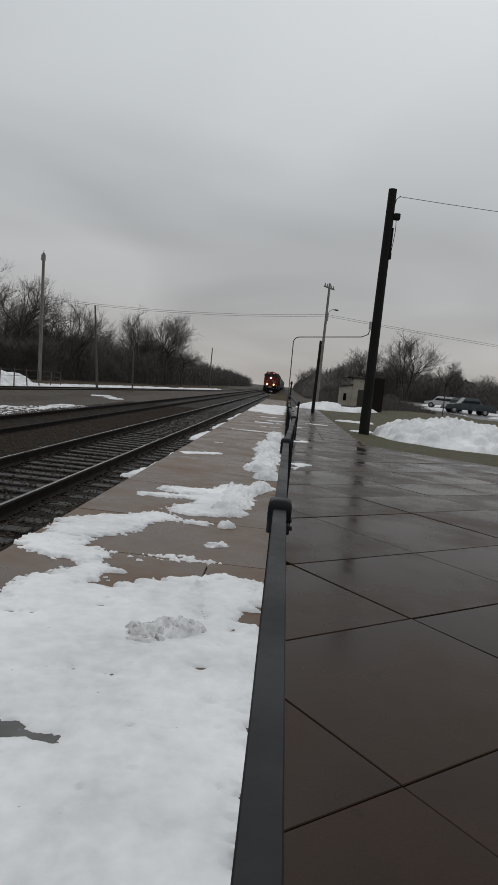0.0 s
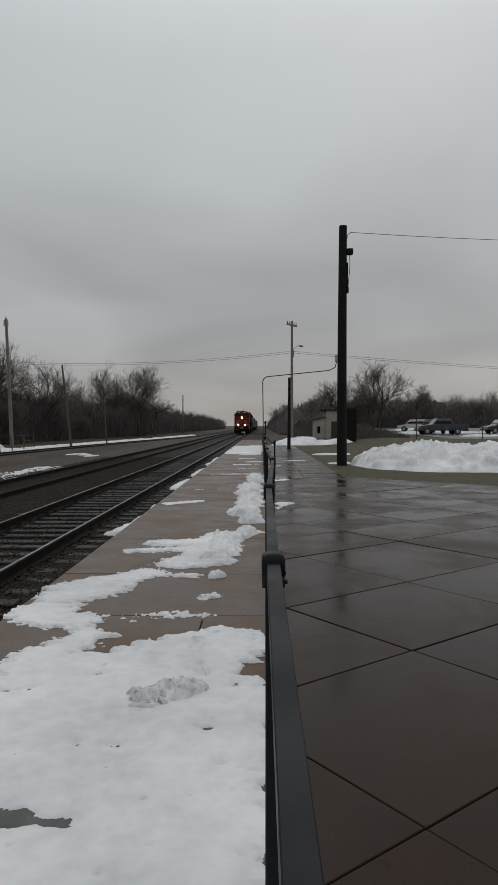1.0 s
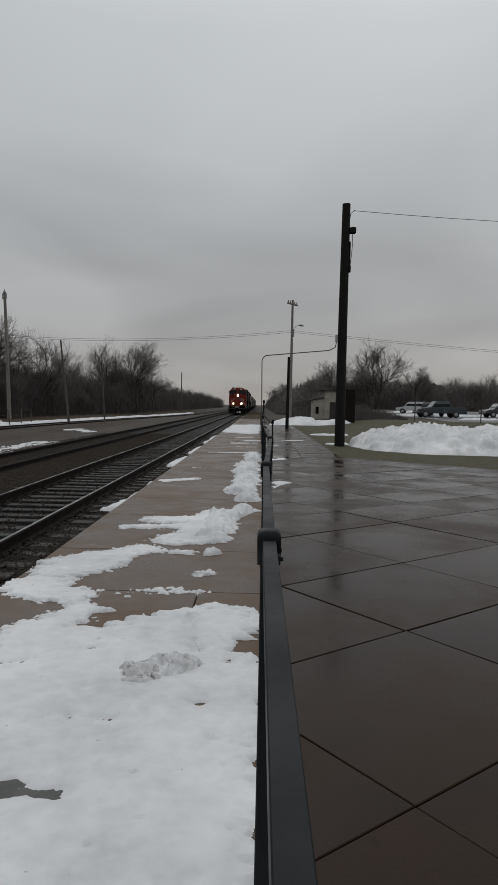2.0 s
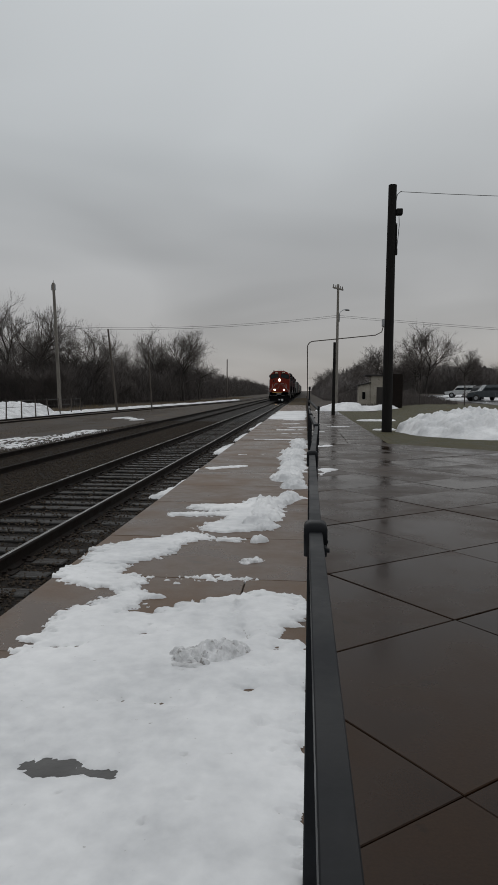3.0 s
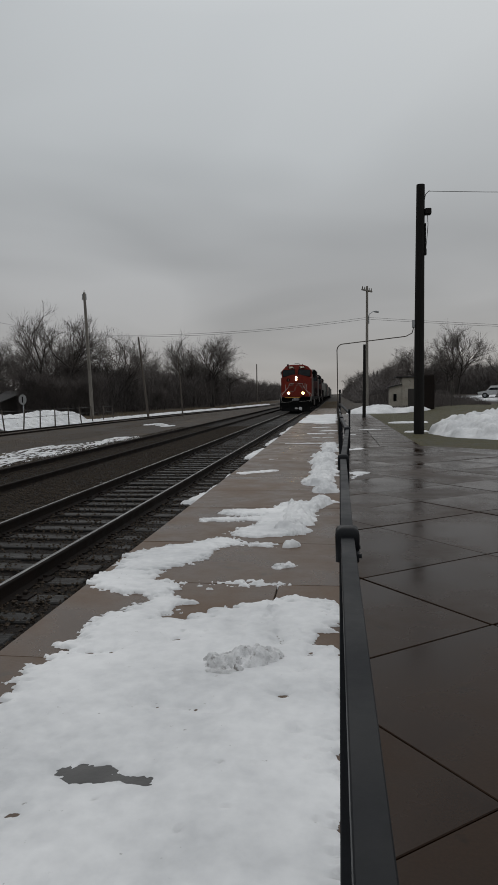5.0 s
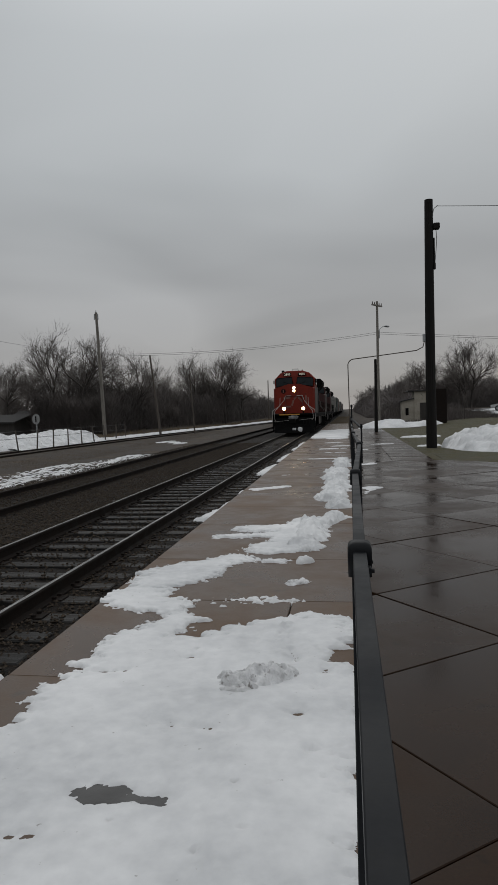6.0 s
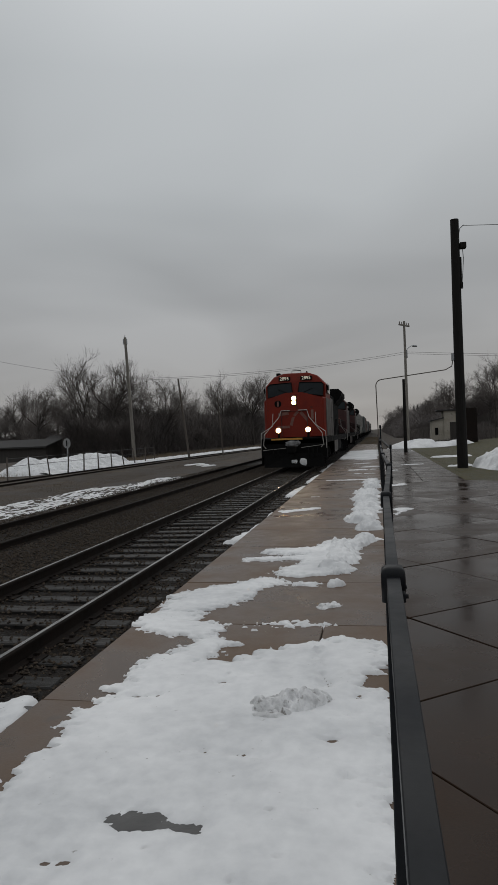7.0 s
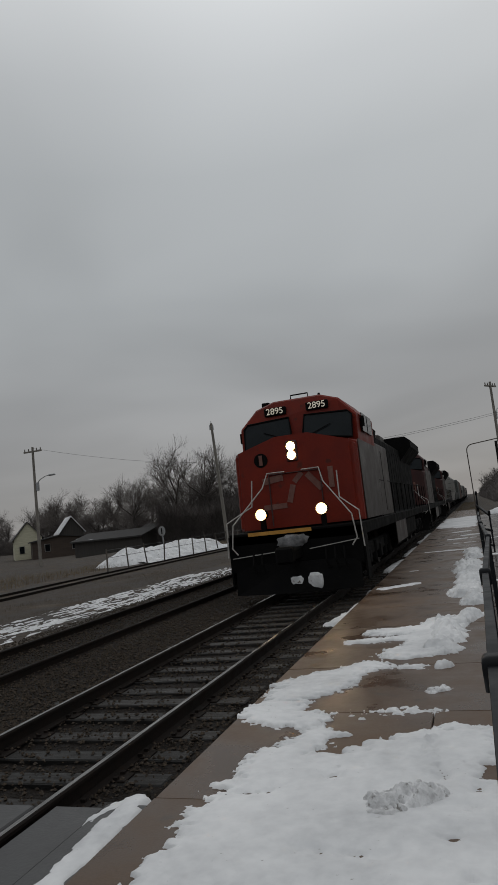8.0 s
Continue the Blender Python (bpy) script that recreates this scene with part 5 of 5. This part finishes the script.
    part("snow_clump", bm, M_SLUSH, loco, "snow caught on the pilot", smooth=True)
    for x in (-0.95, -0.75, 0.7, 0.9, 1.1):
        bm = bmesh.new()
        tube(bm, [(x, -0.80, 1.0), (x + 0.02, -0.95, 0.75), (x + 0.06, -0.9, 0.55), (x + 0.1, -0.85, 0.6)], 0.022, 5)
        part("brake_hose", bm, M_BLACK, loco)
    for rod in ([(-1.45, -0.80, 0.92), (-0.35, -0.82, 1.0)], [(0.35, -0.82, 1.0), (1.45, -0.80, 1.12)]):
        bm = bmesh.new()
        tube(bm, rod, 0.012, 4)
        part("uncoupling_rod", bm, M_WHITE, loco)
    # lights
    bm = bmesh.new()
    box(bm, -0.14, 0.14, -0.06, 0.1, 3.0, 3.5, 0.03)
    head = part("headlight_housing", bm, M_MAROON, loco)
    for z in (3.36, 3.15):
        bm = bmesh.new()
        cyl(bm, (0, -0.085, z), (0, -0.075, z), 0.082, sides=18)
        part("headlight", bm, M_LAMP if lit else M_GLASS, head, "round glowing headlight" if lit else "")
        # added ring: glows as a halo on the lit engine, plain black otherwise
        bm = bmesh.new()
        cyl(bm, (0, -0.098, z), (0, -0.07, z), 0.112, 0.084, 18, caps=False)
        part("lamp_ring", bm, M_HALO if lit else M_BLACK, head)
    for s in (-1, 1):
        bm = bmesh.new()
        cyl(bm, (s * 0.70, -0.72, 1.84), (s * 0.70, -0.5, 1.84), 0.13, 0.11, 16)
        box(bm, s * 0.70 - 0.05, s * 0.70 + 0.05, -0.68, -0.55, 1.45, 1.75)
        lamp = part("ditch_light_housing", bm, M_BLACK, loco)
        bm = bmesh.new()
        cyl(bm, (s * 0.70, -0.735, 1.84), (s * 0.70, -0.722, 1.84), 0.095, sides=18)
        part("ditch_light", bm, M_DITCH if lit else M_GLASS, lamp, "round glowing ditch light" if lit else "")
        # the same added halo ring for the ditch light
        bm = bmesh.new()
        cyl(bm, (s * 0.70, -0.750, 1.84), (s * 0.70, -0.72, 1.84), 0.128, 0.096, 18, caps=False)
        part("lamp_ring", bm, M_HALO if lit else M_BLACK, lamp)
    # round emblem, lettering shapes and door on the nose
    bm = bmesh.new()
    cyl(bm, (-0.78, -0.035, 3.12), (-0.78, -0.01, 3.12), 0.17, sides=20)
    badge = part("badge", bm, M_BLACK, loco, "round dark emblem on the nose")
    bm = bmesh.new()
    box(bm, -0.82, -0.74, -0.05, -0.03, 3.0, 3.24)
    part("badge_bar", bm, M_LOGO, badge)
    for k, (xa, za, xb, zb, half) in enumerate(((-0.78, 2.60, -0.28, 2.66, 0.075), (-0.80, 1.99, -0.24, 2.00, 0.06), (-0.17, 2.06, -0.05, 2.46, 0.065), (-0.02, 2.52, 0.18, 2.72, 0.06), (0.30, 2.68, 0.62, 2.30, 0.07), (0.86, 2.30, 0.86, 2.78, 0.06))):
        bm = bmesh.new()
        d = Vector((xb - xa, zb - za)).normalized()
        e = Vector((-d.y, d.x)) * half
        prism(bm, [(xa + e.x, za + e.y), (xa - e.x, za - e.y), (xb - e.x, zb - e.y), (xb + e.x, zb + e.y)], "y", -0.118 + 0.0004 * k, -0.02)
        for v in bm.verts:
            v.co.y += 0.05 * (v.co.z - 1.5)
        part("emblem_band", bm, M_LOGO, loco, "faded pale band painted on the nose")
    bm = bmesh.new()
    tube(bm, [(-0.62, -0.10, 1.55), (-0.62, -0.06, 2.75), (0.62, -0.06, 2.75), (0.62, -0.10, 1.55)], 0.02, 5)
    part("nose_door_frame", bm, M_MAROON, loco)
    # white front handrails
    for s in (-1, 1):
        bm = bmesh.new()
        tube(bm, [(s * 1.02, -0.16, 2.66), (s * 1.04, -0.3, 2.05), (s * 1.52, -0.8, 1.72), (s * 1.55, -0.82, 0.95)], 0.016, 6)
        tube(bm, [(s * 0.2, -0.16, 2.78), (s * 0.62, -0.2, 2.78), (s * 0.72, -0.35, 2.45), (s * 1.36, -0.84, 1.66), (s * 1.42, -0.85, 1.15), (s * 1.3, -0.85, 1.0)], 0.016, 6)
        part("front_handrail", bm, M_WHITE, loco, "white tubular handrail")
        bm = bmesh.new()
        for k in range(4):
            box(bm, s * 1.38 - 0.16, s * 1.38 + 0.16, -0.70, -0.28, 0.30 + 0.28 * k, 0.33 + 0.28 * k)
        box(bm, s * 1.53 - 0.02, s * 1.53 + 0.02, -0.72, -0.26, 0.25, 1.4)
        part("steps", bm, M_BLACK, loco)
    bm = bmesh.new()
    box(bm, -1.49, 1.49, 3.2, 5.9, 1.46, 3.5, 0.03)
    annex = part("equipment_cabinet", bm, M_GREYPANEL, loco, "grimy light grey cabinet behind the cab")
    for s in (-1, 1):
        bm = bmesh.new()
        box(bm, s * 1.495 - 0.01, s * 1.495 + 0.01, 4.35, 5.05, 1.6, 3.3, 0.005)
        part("cabinet_door", bm, M_GREYPANEL, annex)
    # long hood
    bm = bmesh.new()
    prism(bm, [(-0.98, 1.46), (0.98, 1.46), (0.98, 4.05), (0.7, 4.30), (-0.7, 4.30), (-0.98, 4.05)], "y", 3.2, 20.6)
    hood = part("long_hood", bm, hood_paint, loco)
    bm = bmesh.new()
    loft(bm, [(-1.1, 3.4, 3.5), (1.1, 3.4, 3.5), (1.22, 3.4, 4.1), (0.95, 3.4, 4.42), (-0.95, 3.4, 4.42), (-1.22, 3.4, 4.1)], [(-1.1, 6.2, 3.5), (1.1, 6.2, 3.5), (1.22, 6.2, 4.1), (0.95, 6.2, 4.42), (-0.95, 6.2, 4.42), (-1.22, 6.2, 4.1)])
    part("brake_grid_housing", bm, M_BLACK, hood)
    bm = bmesh.new()
    prism(bm, [(-1.0, 3.6), (1.0, 3.6), (1.52, 4.2), (1.52, 4.5), (1.3, 4.68), (-1.3, 4.68), (-1.52, 4.5), (-1.52, 4.2)], "y", 15.4, 20.4)
    part("radiator_wing", bm, M_BLACK, hood)
    for y in (7.4, 9.6, 12.2):
        bm = bmesh.new()
        box(bm, -0.6, 0.6, y, y + 1.4, 4.25, 4.6, 0.06)
        part("roof_hatch", bm, M_GREYPANEL if y > 9 else M_BLACK, hood)
    for s in (-1, 1):
        for k in range(11):
            bm = bmesh.new()
            box(bm, s * 0.985 - 0.012, s * 0.985 + 0.012, 6.4 + 0.82 * k, 7.12 + 0.82 * k, 1.7, 3.8, 0.006)
            part("hood_door", bm, hood_paint, hood)
        bm = bmesh.new()
        tube(bm, [(s * 1.48, 3.3, 2.45), (s * 1.48, 20.9, 2.45)], 0.018, 5)
        for k in range(13):
            tube(bm, [(s * 1.48, 3.4 + 1.45 * k, 1.44), (s * 1.48, 3.4 + 1.45 * k, 2.45)], 0.016, 5)
        part("side_handrail", bm, M_BLACK, loco)
        bm = bmesh.new()
        box(bm, s * 1.5 - 0.012, s * 1.5 + 0.012, 5.9, 9.0, 0.55, 1.44, 0.004)
        part("side_cabinet", bm, M_GREYPANEL, loco, "grimy pale side cabinet")
    bm = bmesh.new()
    prism(bm, [(-1.45, 1.15), (1.45, 1.15), (1.45, 0.6), (1.1, 0.28), (-1.1, 0.28), (-1.45, 0.6)], "y", 8.0, 13.6)
    part("fuel_tank", bm, M_BLACK, loco)
    sets = truck_parts(loco, 4.0, 3) + truck_parts(loco, 17.6, 3)
    return loco, sets


def wagon(label, paint, shape, length):
    """A freight wagon from y = 0 to its length."""
    car = thing("freight_wagon", pose(TRACK, 80, RAIL_TOP), label, "freight wagon", "vehicles of the freight train")
    bm = bmesh.new()
    if shape == "hopper":
        prism(bm, [(-1.3, 1.15), (1.3, 1.15), (1.55, 2.2), (1.55, 3.9), (1.1, 4.5), (-1.1, 4.5), (-1.55, 3.9), (-1.55, 2.2)], "y", 1.2, length - 1.2)
    elif shape == "tank":
        cyl(bm, (0, 0.9, 2.75), (0, length - 0.9, 2.75), 1.5, sides=24)
    else:
        box(bm, -1.55, 1.55, 0.5, length - 0.5, 1.1, 4.45, 0.05)
    part("body", bm, paint, car)
    bm = bmesh.new()
    box(bm, -0.4, 0.4, 0.0, length, 0.8, 1.12)
    part("underframe", bm, M_BLACK, car)
    if shape == "hopper":
        me = None
        for s in (-1, 1):
            for k in range(9):
                y = 1.5 + (length - 3.0) * k / 8
                bm = box(bmesh.new(), s * 1.56 - 0.05, s * 1.56 + 0.05, y - 0.05, y + 0.05, 2.2, 3.9)
                part("rib", bm, paint, car)
        bm = bmesh.new()
        for k in range(3):
            y = 3 + (length - 6) * k / 2
            loft(bm, [(-1.2, y - 1.6, 1.2), (1.2, y - 1.6, 1.2), (1.2, y + 1.6, 1.2), (-1.2, y + 1.6, 1.2)], [(-0.4, y - 0.5, 0.4), (0.4, y - 0.5, 0.4), (0.4, y + 0.5, 0.4), (-0.4, y + 0.5, 0.4)])
        part("discharge_chute", bm, paint, car)
    bm = bmesh.new()
    for y in (0.3, length - 0.3):
        for z in (1.3, 1.8, 2.3, 2.8, 3.3, 3.8):
            tube(bm, [(1.15, y, z), (1.5, y, z)], 0.015, 4)
    part("ladder", bm, M_BLACK, car)
    truck_parts(car, 2.2, 2), truck_parts(car, length - 2.2, 2)
    return car


def build_train():
    lead, lead_sets = locomotive("red-nosed black diesel freight locomotive with lit headlights", M_RED, M_BLACK, True)
    second, second_sets = locomotive("grimy dark maroon second diesel locomotive", M_MAROON, M_BLACK, False)
    third, third_sets = locomotive("grimy black third diesel locomotive with a dark maroon cab", M_MAROON, M_BLACK, False)
    vehicles = [(lead, 0.0), (second, 23.2), (third, 46.4)]
    at = 69.6
    order = [("hopper", M_HOPPER, "pale grey covered hopper wagon", 17.5), ("hopper", M_DARKCAR, "dark grey-green covered hopper wagon", 17.0), ("box", M_DARKCAR, "dark grey steel boxcar", 16.5), ("box", M_BROWNCAR, "brown weathered steel boxcar", 16.5), ("tank", M_BLACK, "black grimy tank wagon", 16.0)]
    made = {}
    for k in range(14):
        shape, paint, label, length = order[k % 5]
        if label in made:
            car = copy_thing(made[label], pose(TRACK, 80, RAIL_TOP))
        else:
            car = made[label] = wagon(label, paint, shape, length)
        vehicles.append((car, at))
        at += length + 0.8
    return vehicles, lead_sets + second_sets + third_sets


VEHICLES, WHEELSETS = build_train()


# ---------------------------------------------------------------- yard, huts, houses, cars
def trackside_hut():
    hut = thing("trackside_hut", pose(5.6, 66, float(ground_z(5.6, 66))), "pale weathered equipment hut with flat roof", "hut")
    bm = bmesh.new()
    prism(bm, [(0, -0.3), (1.15, -0.3), (1.15, 2.5), (0, 2.25)], "y", 0, 2.2)
    part("low_wall", bm, M_SHED, hut)
    bm = bmesh.new()
    box(bm, 1.15, 3.1, -0.1, 2.4, -0.3, 3.2)
    part("high_wall", bm, M_SHED, hut)
    bm = bmesh.new()
    box(bm, 0.55, 3.25, -0.3, 2.6, 3.2, 3.34, 0.02)
    part("roof", bm, M_SHINGLE, hut)
    bm = bmesh.new()
    prism(bm, [(-0.15, 2.22), (1.14, 2.5), (1.14, 2.59), (-0.15, 2.32)], "y", -0.15, 2.35)
    part("low_roof", bm, M_SHINGLE, hut)
    bm = bmesh.new()
    box(bm, 1.7, 2.4, -0.16, -0.1, 0.0, 2.1, 0.01)
    part("door", bm, M_GREYWALL, hut)
    bm = bmesh.new()
    box(bm, 0.3, 0.6, -0.05, 0.0, 0.9, 1.6, 0.01)
    part("vent", bm, M_BLACK, hut)
    bm = bmesh.new()
    box(bm, 2.6, 2.95, -0.25, -0.1, 1.6, 2.3, 0.02)
    part("meter_box", bm, M_GALV, hut)
    cab = thing("relay_cabinet", pose(7.3, 58, float(ground_z(7.3, 58))), "dark brown tall relay cabinet behind the pole", "cabinet")
    bm = bmesh.new()
    box(bm, 0, 1.4, 0, 1.0, -0.2, 3.1, 0.05)
    part("body", bm, M_RUST, cab)
    bm = bmesh.new()
    box(bm, 0.2, 1.4, -0.03, 0.0, 0.2, 2.2, 0.01)
    part("door", bm, M_RUST, cab)


def house(x, y, w, d, wall_h, roof_h, wall_paint, label, turn=0, snow=False):
    h = thing("house", pose(x, y, float(ground_z(x, y)), 0, 0, turn), label, "house", "buildings behind the yard")
    bm = bmesh.new()
    prism(bm, [(-w / 2, -0.4), (w / 2, -0.4), (w / 2, wall_h), (0, wall_h + roof_h), (-w / 2, wall_h)], "y", 0, d)
    wall = part("wall", bm, wall_paint, h)
    for s in (-1, 1):
        bm = bmesh.new()
        k = roof_h / (w / 2)
        prism(bm, [(0, wall_h + roof_h + 0.02), (s * (w / 2 + 0.4), wall_h - 0.4 * k + 0.02), (s * (w / 2 + 0.4), wall_h - 0.4 * k + 0.18), (0, wall_h + roof_h + 0.18)], "y", -0.35, d + 0.35)
        part("roof", bm, M_DIRTYSNOW if snow else M_SHINGLE, h)
        for j in range(2):
            for z in (1.0, 3.6):
                if z + 1.3 < wall_h:
                    bm = bmesh.new()
                    box(bm, s * w * 0.24 - 0.45, s * w * 0.24 + 0.45, -0.05, 0.03, z, z + 1.3, 0.01)
                    win = part("window", bm, M_WHITE, h)
                    bm = bmesh.new()
                    box(bm, s * w * 0.24 - 0.37, s * w * 0.24 + 0.37, -0.07, -0.052, z + 0.08, z + 1.22)
                    part("pane", bm, M_GLASS, win)
    for j in range(int(d / 3)):
        bm = bmesh.new()
        box(bm, w / 2 - 0.02, w / 2 + 0.04, 1 + 3 * j, 1.9 + 3 * j, 1.0, min(2.2, wall_h - 0.2), 0.01)
        part("window", bm, M_GLASS, h)
    return h


def yard_fence():
    f = thing("wire_fence", pose(0, 0, 0), "low leaning wire fence before the snow heap", "fence")
    rng = random.Random(8)
    ps = []
    for k in range(11):
        y = 31 + 2.2 * k
        x = -19.0 + 0.06 * k
        z = float(ground_z(x, y))
        bm = bmesh.new()
        top = (x + rng.uniform(-0.15, 0.15), y + rng.uniform(-0.15, 0.15), z + 1.25)
        cyl(bm, (x, y, z - 0.1), top, 0.05, 0.04, 6)
        part("post", bm, M_BROWNPOLE, f)
        ps.append(top)
    for dz in (-0.08, -0.5):
        for p, q in zip(ps, ps[1:]):
            part("wire_strand", cyl(bmesh.new(), (p[0], p[1], p[2] + dz), (q[0], q[1], q[2] + dz), 0.012, sides=4), M_WIRE, f)
    s = thing("track_sign", pose(-20.2, 40.5, float(ground_z(-20.2, 40.5)), 0, 0, -20), "small round-cornered pale sign on a thin post", "sign")
    bm = bmesh.new()
    cyl(bm, (0, 0, -0.1), (0, 0, 2.0), 0.035, 0.035, 8)
    part("post", bm, M_GALV, s)
    bm = bmesh.new()
    cyl(bm, (0, -0.06, 1.85), (0, -0.04, 1.85), 0.34, sides=24)
    face = part("sign_face", bm, M_SIGN, s)
    bm = bmesh.new()
    box(bm, -0.05, 0.05, -0.075, -0.062, 1.65, 2.05)
    part("sign_bar", bm, M_BLACK, face)


def vehicle(x, y, turn, paint, label, category, kind):
    """Nose towards -x before its turn. kind: pickup or wagon."""
    car = thing(category.replace(" ", "_"), pose(x, y, float(ground_z(x, y)) + 0.03, 0, 0, turn), label, category, "parked vehicles")
    long = 5.8 if kind == "pickup" else 4.7
    half = 0.95
    bm = bmesh.new()
    if kind == "pickup":
        side = [(0, 0.45), (0.1, 0.95), (1.5, 1.16), (1.75, 1.2), (3.95, 1.2), (4.0, 1.26), (5.75, 1.24), (5.8, 0.5)]
        roof = [(1.6, 1.1), (2.25, 1.86), (3.85, 1.9), (4.05, 1.1)]
        glass = [(1.8, 1.2), (2.3, 1.76), (3.75, 1.8), (3.9, 1.2)]
    else:
        side = [(0, 0.45), (0.08, 0.85), (1.1, 1.02), (1.3, 1.05), (4.6, 1.08), (4.7, 0.5)]
        roof = [(1.15, 1.0), (1.8, 1.74), (4.2, 1.78), (4.66, 1.05)]
        glass = [(1.4, 1.12), (1.88, 1.64), (4.1, 1.68), (4.42, 1.14)]
    prism(bm, side, "y", -half, half)
    bmesh.ops.bevel(bm, geom=list(bm.edges), offset=0.05, segments=2, affect="EDGES")
    part("body", bm, paint, car, smooth=False)
    bm = bmesh.new()
    va = [(u, -half + 0.10 + 0.10 * (w > 1.3), w) for u, w in roof]
    vb = [(u, half - 0.10 - 0.10 * (w > 1.3), w) for u, w in roof]
    loft(bm, va, vb)
    bmesh.ops.bevel(bm, geom=list(bm.edges), offset=0.05, segments=2, affect="EDGES")
    part("cab", bm, paint, car)
    for s in (-1, 1):
        bm = bmesh.new()
        loft(bm, [(u, s * (half - 0.085 - 0.12 * (w > 1.3)), w) for u, w in glass], [(u, s * (half - 0.12 - 0.12 * (w > 1.3)), w) for u, w in glass])
        part("side_window", bm, M_GLASS, car)
        for wx in (1.0, long - 1.25):
            bm = bmesh.new()
            cyl(bm, (wx, s * (half - 0.2), 0.38), (wx, s * (half + 0.015), 0.38), 0.39, sides=20)
            wheel = part("wheel", bm, M_TYRE, car)
            bm = bmesh.new()
            cyl(bm, (wx, s * half, 0.38), (wx, s * (half + 0.03), 0.38), 0.23, 0.2, 14)
            part("rim", bm, M_GALV, wheel)
        bm = bmesh.new()
        box(bm, -0.03, 0.12, s * 0.7 - 0.17, s * 0.7 + 0.17, 0.7, 0.86, 0.02)
        part("headlight", bm, M_WHITE, car)
    bm = bmesh.new()
    ws = [(roof[0][0] + 0.16, 1.2), (roof[1][0] - 0.06, 1.72 if kind == "pickup" else 1.56)]
    loft(bm, [(ws[0][0] - 0.03, -0.68, ws[0][1]), (ws[0][0] - 0.03, 0.68, ws[0][1]), (ws[1][0] - 0.03, 0.6, ws[1][1]), (ws[1][0] - 0.03, -0.6, ws[1][1])], [(ws[0][0] + 0.03, -0.68, ws[0][1]), (ws[0][0] + 0.03, 0.68, ws[0][1]), (ws[1][0] + 0.03, 0.6, ws[1][1]), (ws[1][0] + 0.03, -0.6, ws[1][1])])
    part("windscreen", bm, M_GLASS, car)
    bm = bmesh.new()
    box(bm, -0.06, 0.1, -0.9, 0.9, 0.4, 0.6, 0.03)
    part("bumper", bm, M_GREYPANEL, car)
    bm = bmesh.new()
    box(bm, long - 0.1, long + 0.06, -0.9, 0.9, 0.42, 0.62, 0.03)
    part("bumper", bm, M_GREYPANEL, car)
    return car


def sapling(x, y, h, seed):
    t = thing("sapling", pose(x, y, float(ground_z(x, y))), "young bare sapling by the car park", "tree", "saplings by the lawn")
    rng = random.Random(seed)
    bm = bmesh.new()
    tube(bm, [(0, 0, -0.1), (0.02, 0, h * 0.5), (0.0, 0.02, h)], 0.045, 6)
    part("trunk", bm, M_BARK, t)
    bm = bmesh.new()
    for k in range(16):
        z = h * rng.uniform(0.45, 0.95)
        a = rng.uniform(0, 6.28)
        r = h * rng.uniform(0.12, 0.3)
        tube(bm, [(0, 0, z), (r * math.cos(a), r * math.sin(a), z + r * 0.9)], 0.013, 3)
    part("crown", bm, M_TWIG, t)


trackside_hut()
house(-73.2, 96, 4.6, 9, 3.6, 2.7, M_SIDING, "two-storey cream-sided house with steep gable", 40)
house(-65, 97, 3.8, 9, 4.0, 2.4, M_GREYWALL, "small grey house with a snowy gable roof", 40, True)
house(-64.6, 93, 9, 5, 2.7, 0.7, M_BROWNWALL, "low brown house with a long shallow roof", 40)
house(-29.5, 72, 5, 9, 1.7, 0.9, M_GREYWALL, "low dark yard shed with shallow roof", 80)
house(-34.5, 68, 5, 11, 1.5, 0.7, M_GREYWALL, "long dark low shed with patchy snow on its roof", 75)
house(-95, 96, 7, 8, 3.4, 2.4, M_GREYWALL, "weathered grey house at the end of the yard", 40)
yard_fence()
vehicle(18.2, 76, 4, M_TRUCKPAINT, "dark slate crew-cab pickup parked on the asphalt", "pickup truck", "pickup")
vehicle(20.6, 98, -18, M_SUVPAINT, "silver-white sport utility car parked beyond the snow", "parked car", "wagon")
vehicle(20.9, 84, -75, M_DARKPAINT, "charcoal car parked beside the pickup", "parked car", "wagon")
vehicle(28.0, 82, 8, M_DARKPAINT, "charcoal car parked at the edge of the lot", "parked car", "wagon")
for x, y, h in ((10.5, 60, 2.2), (14.0, 58, 2.4), (19.5, 57, 2.2)):
    sapling(x, y, h, int(x * 10))


# ---------------------------------------------------------------- what moves
def motions():
    times = [0.5 * k for k in range(17)]
    for ob, back in VEHICLES:
        walk(ob, [(t, pose(TRACK, NOSE_AT_END + back + SPEED * (8.0 - t), RAIL_TOP)) for t in times])
    for ws, r in WHEELSETS:
        x, y, z = ws.location
        walk(ws, [(k / 30, pose(x, y, z, math.degrees(SPEED * k / 30 / r))) for k in range(241)])


motions()
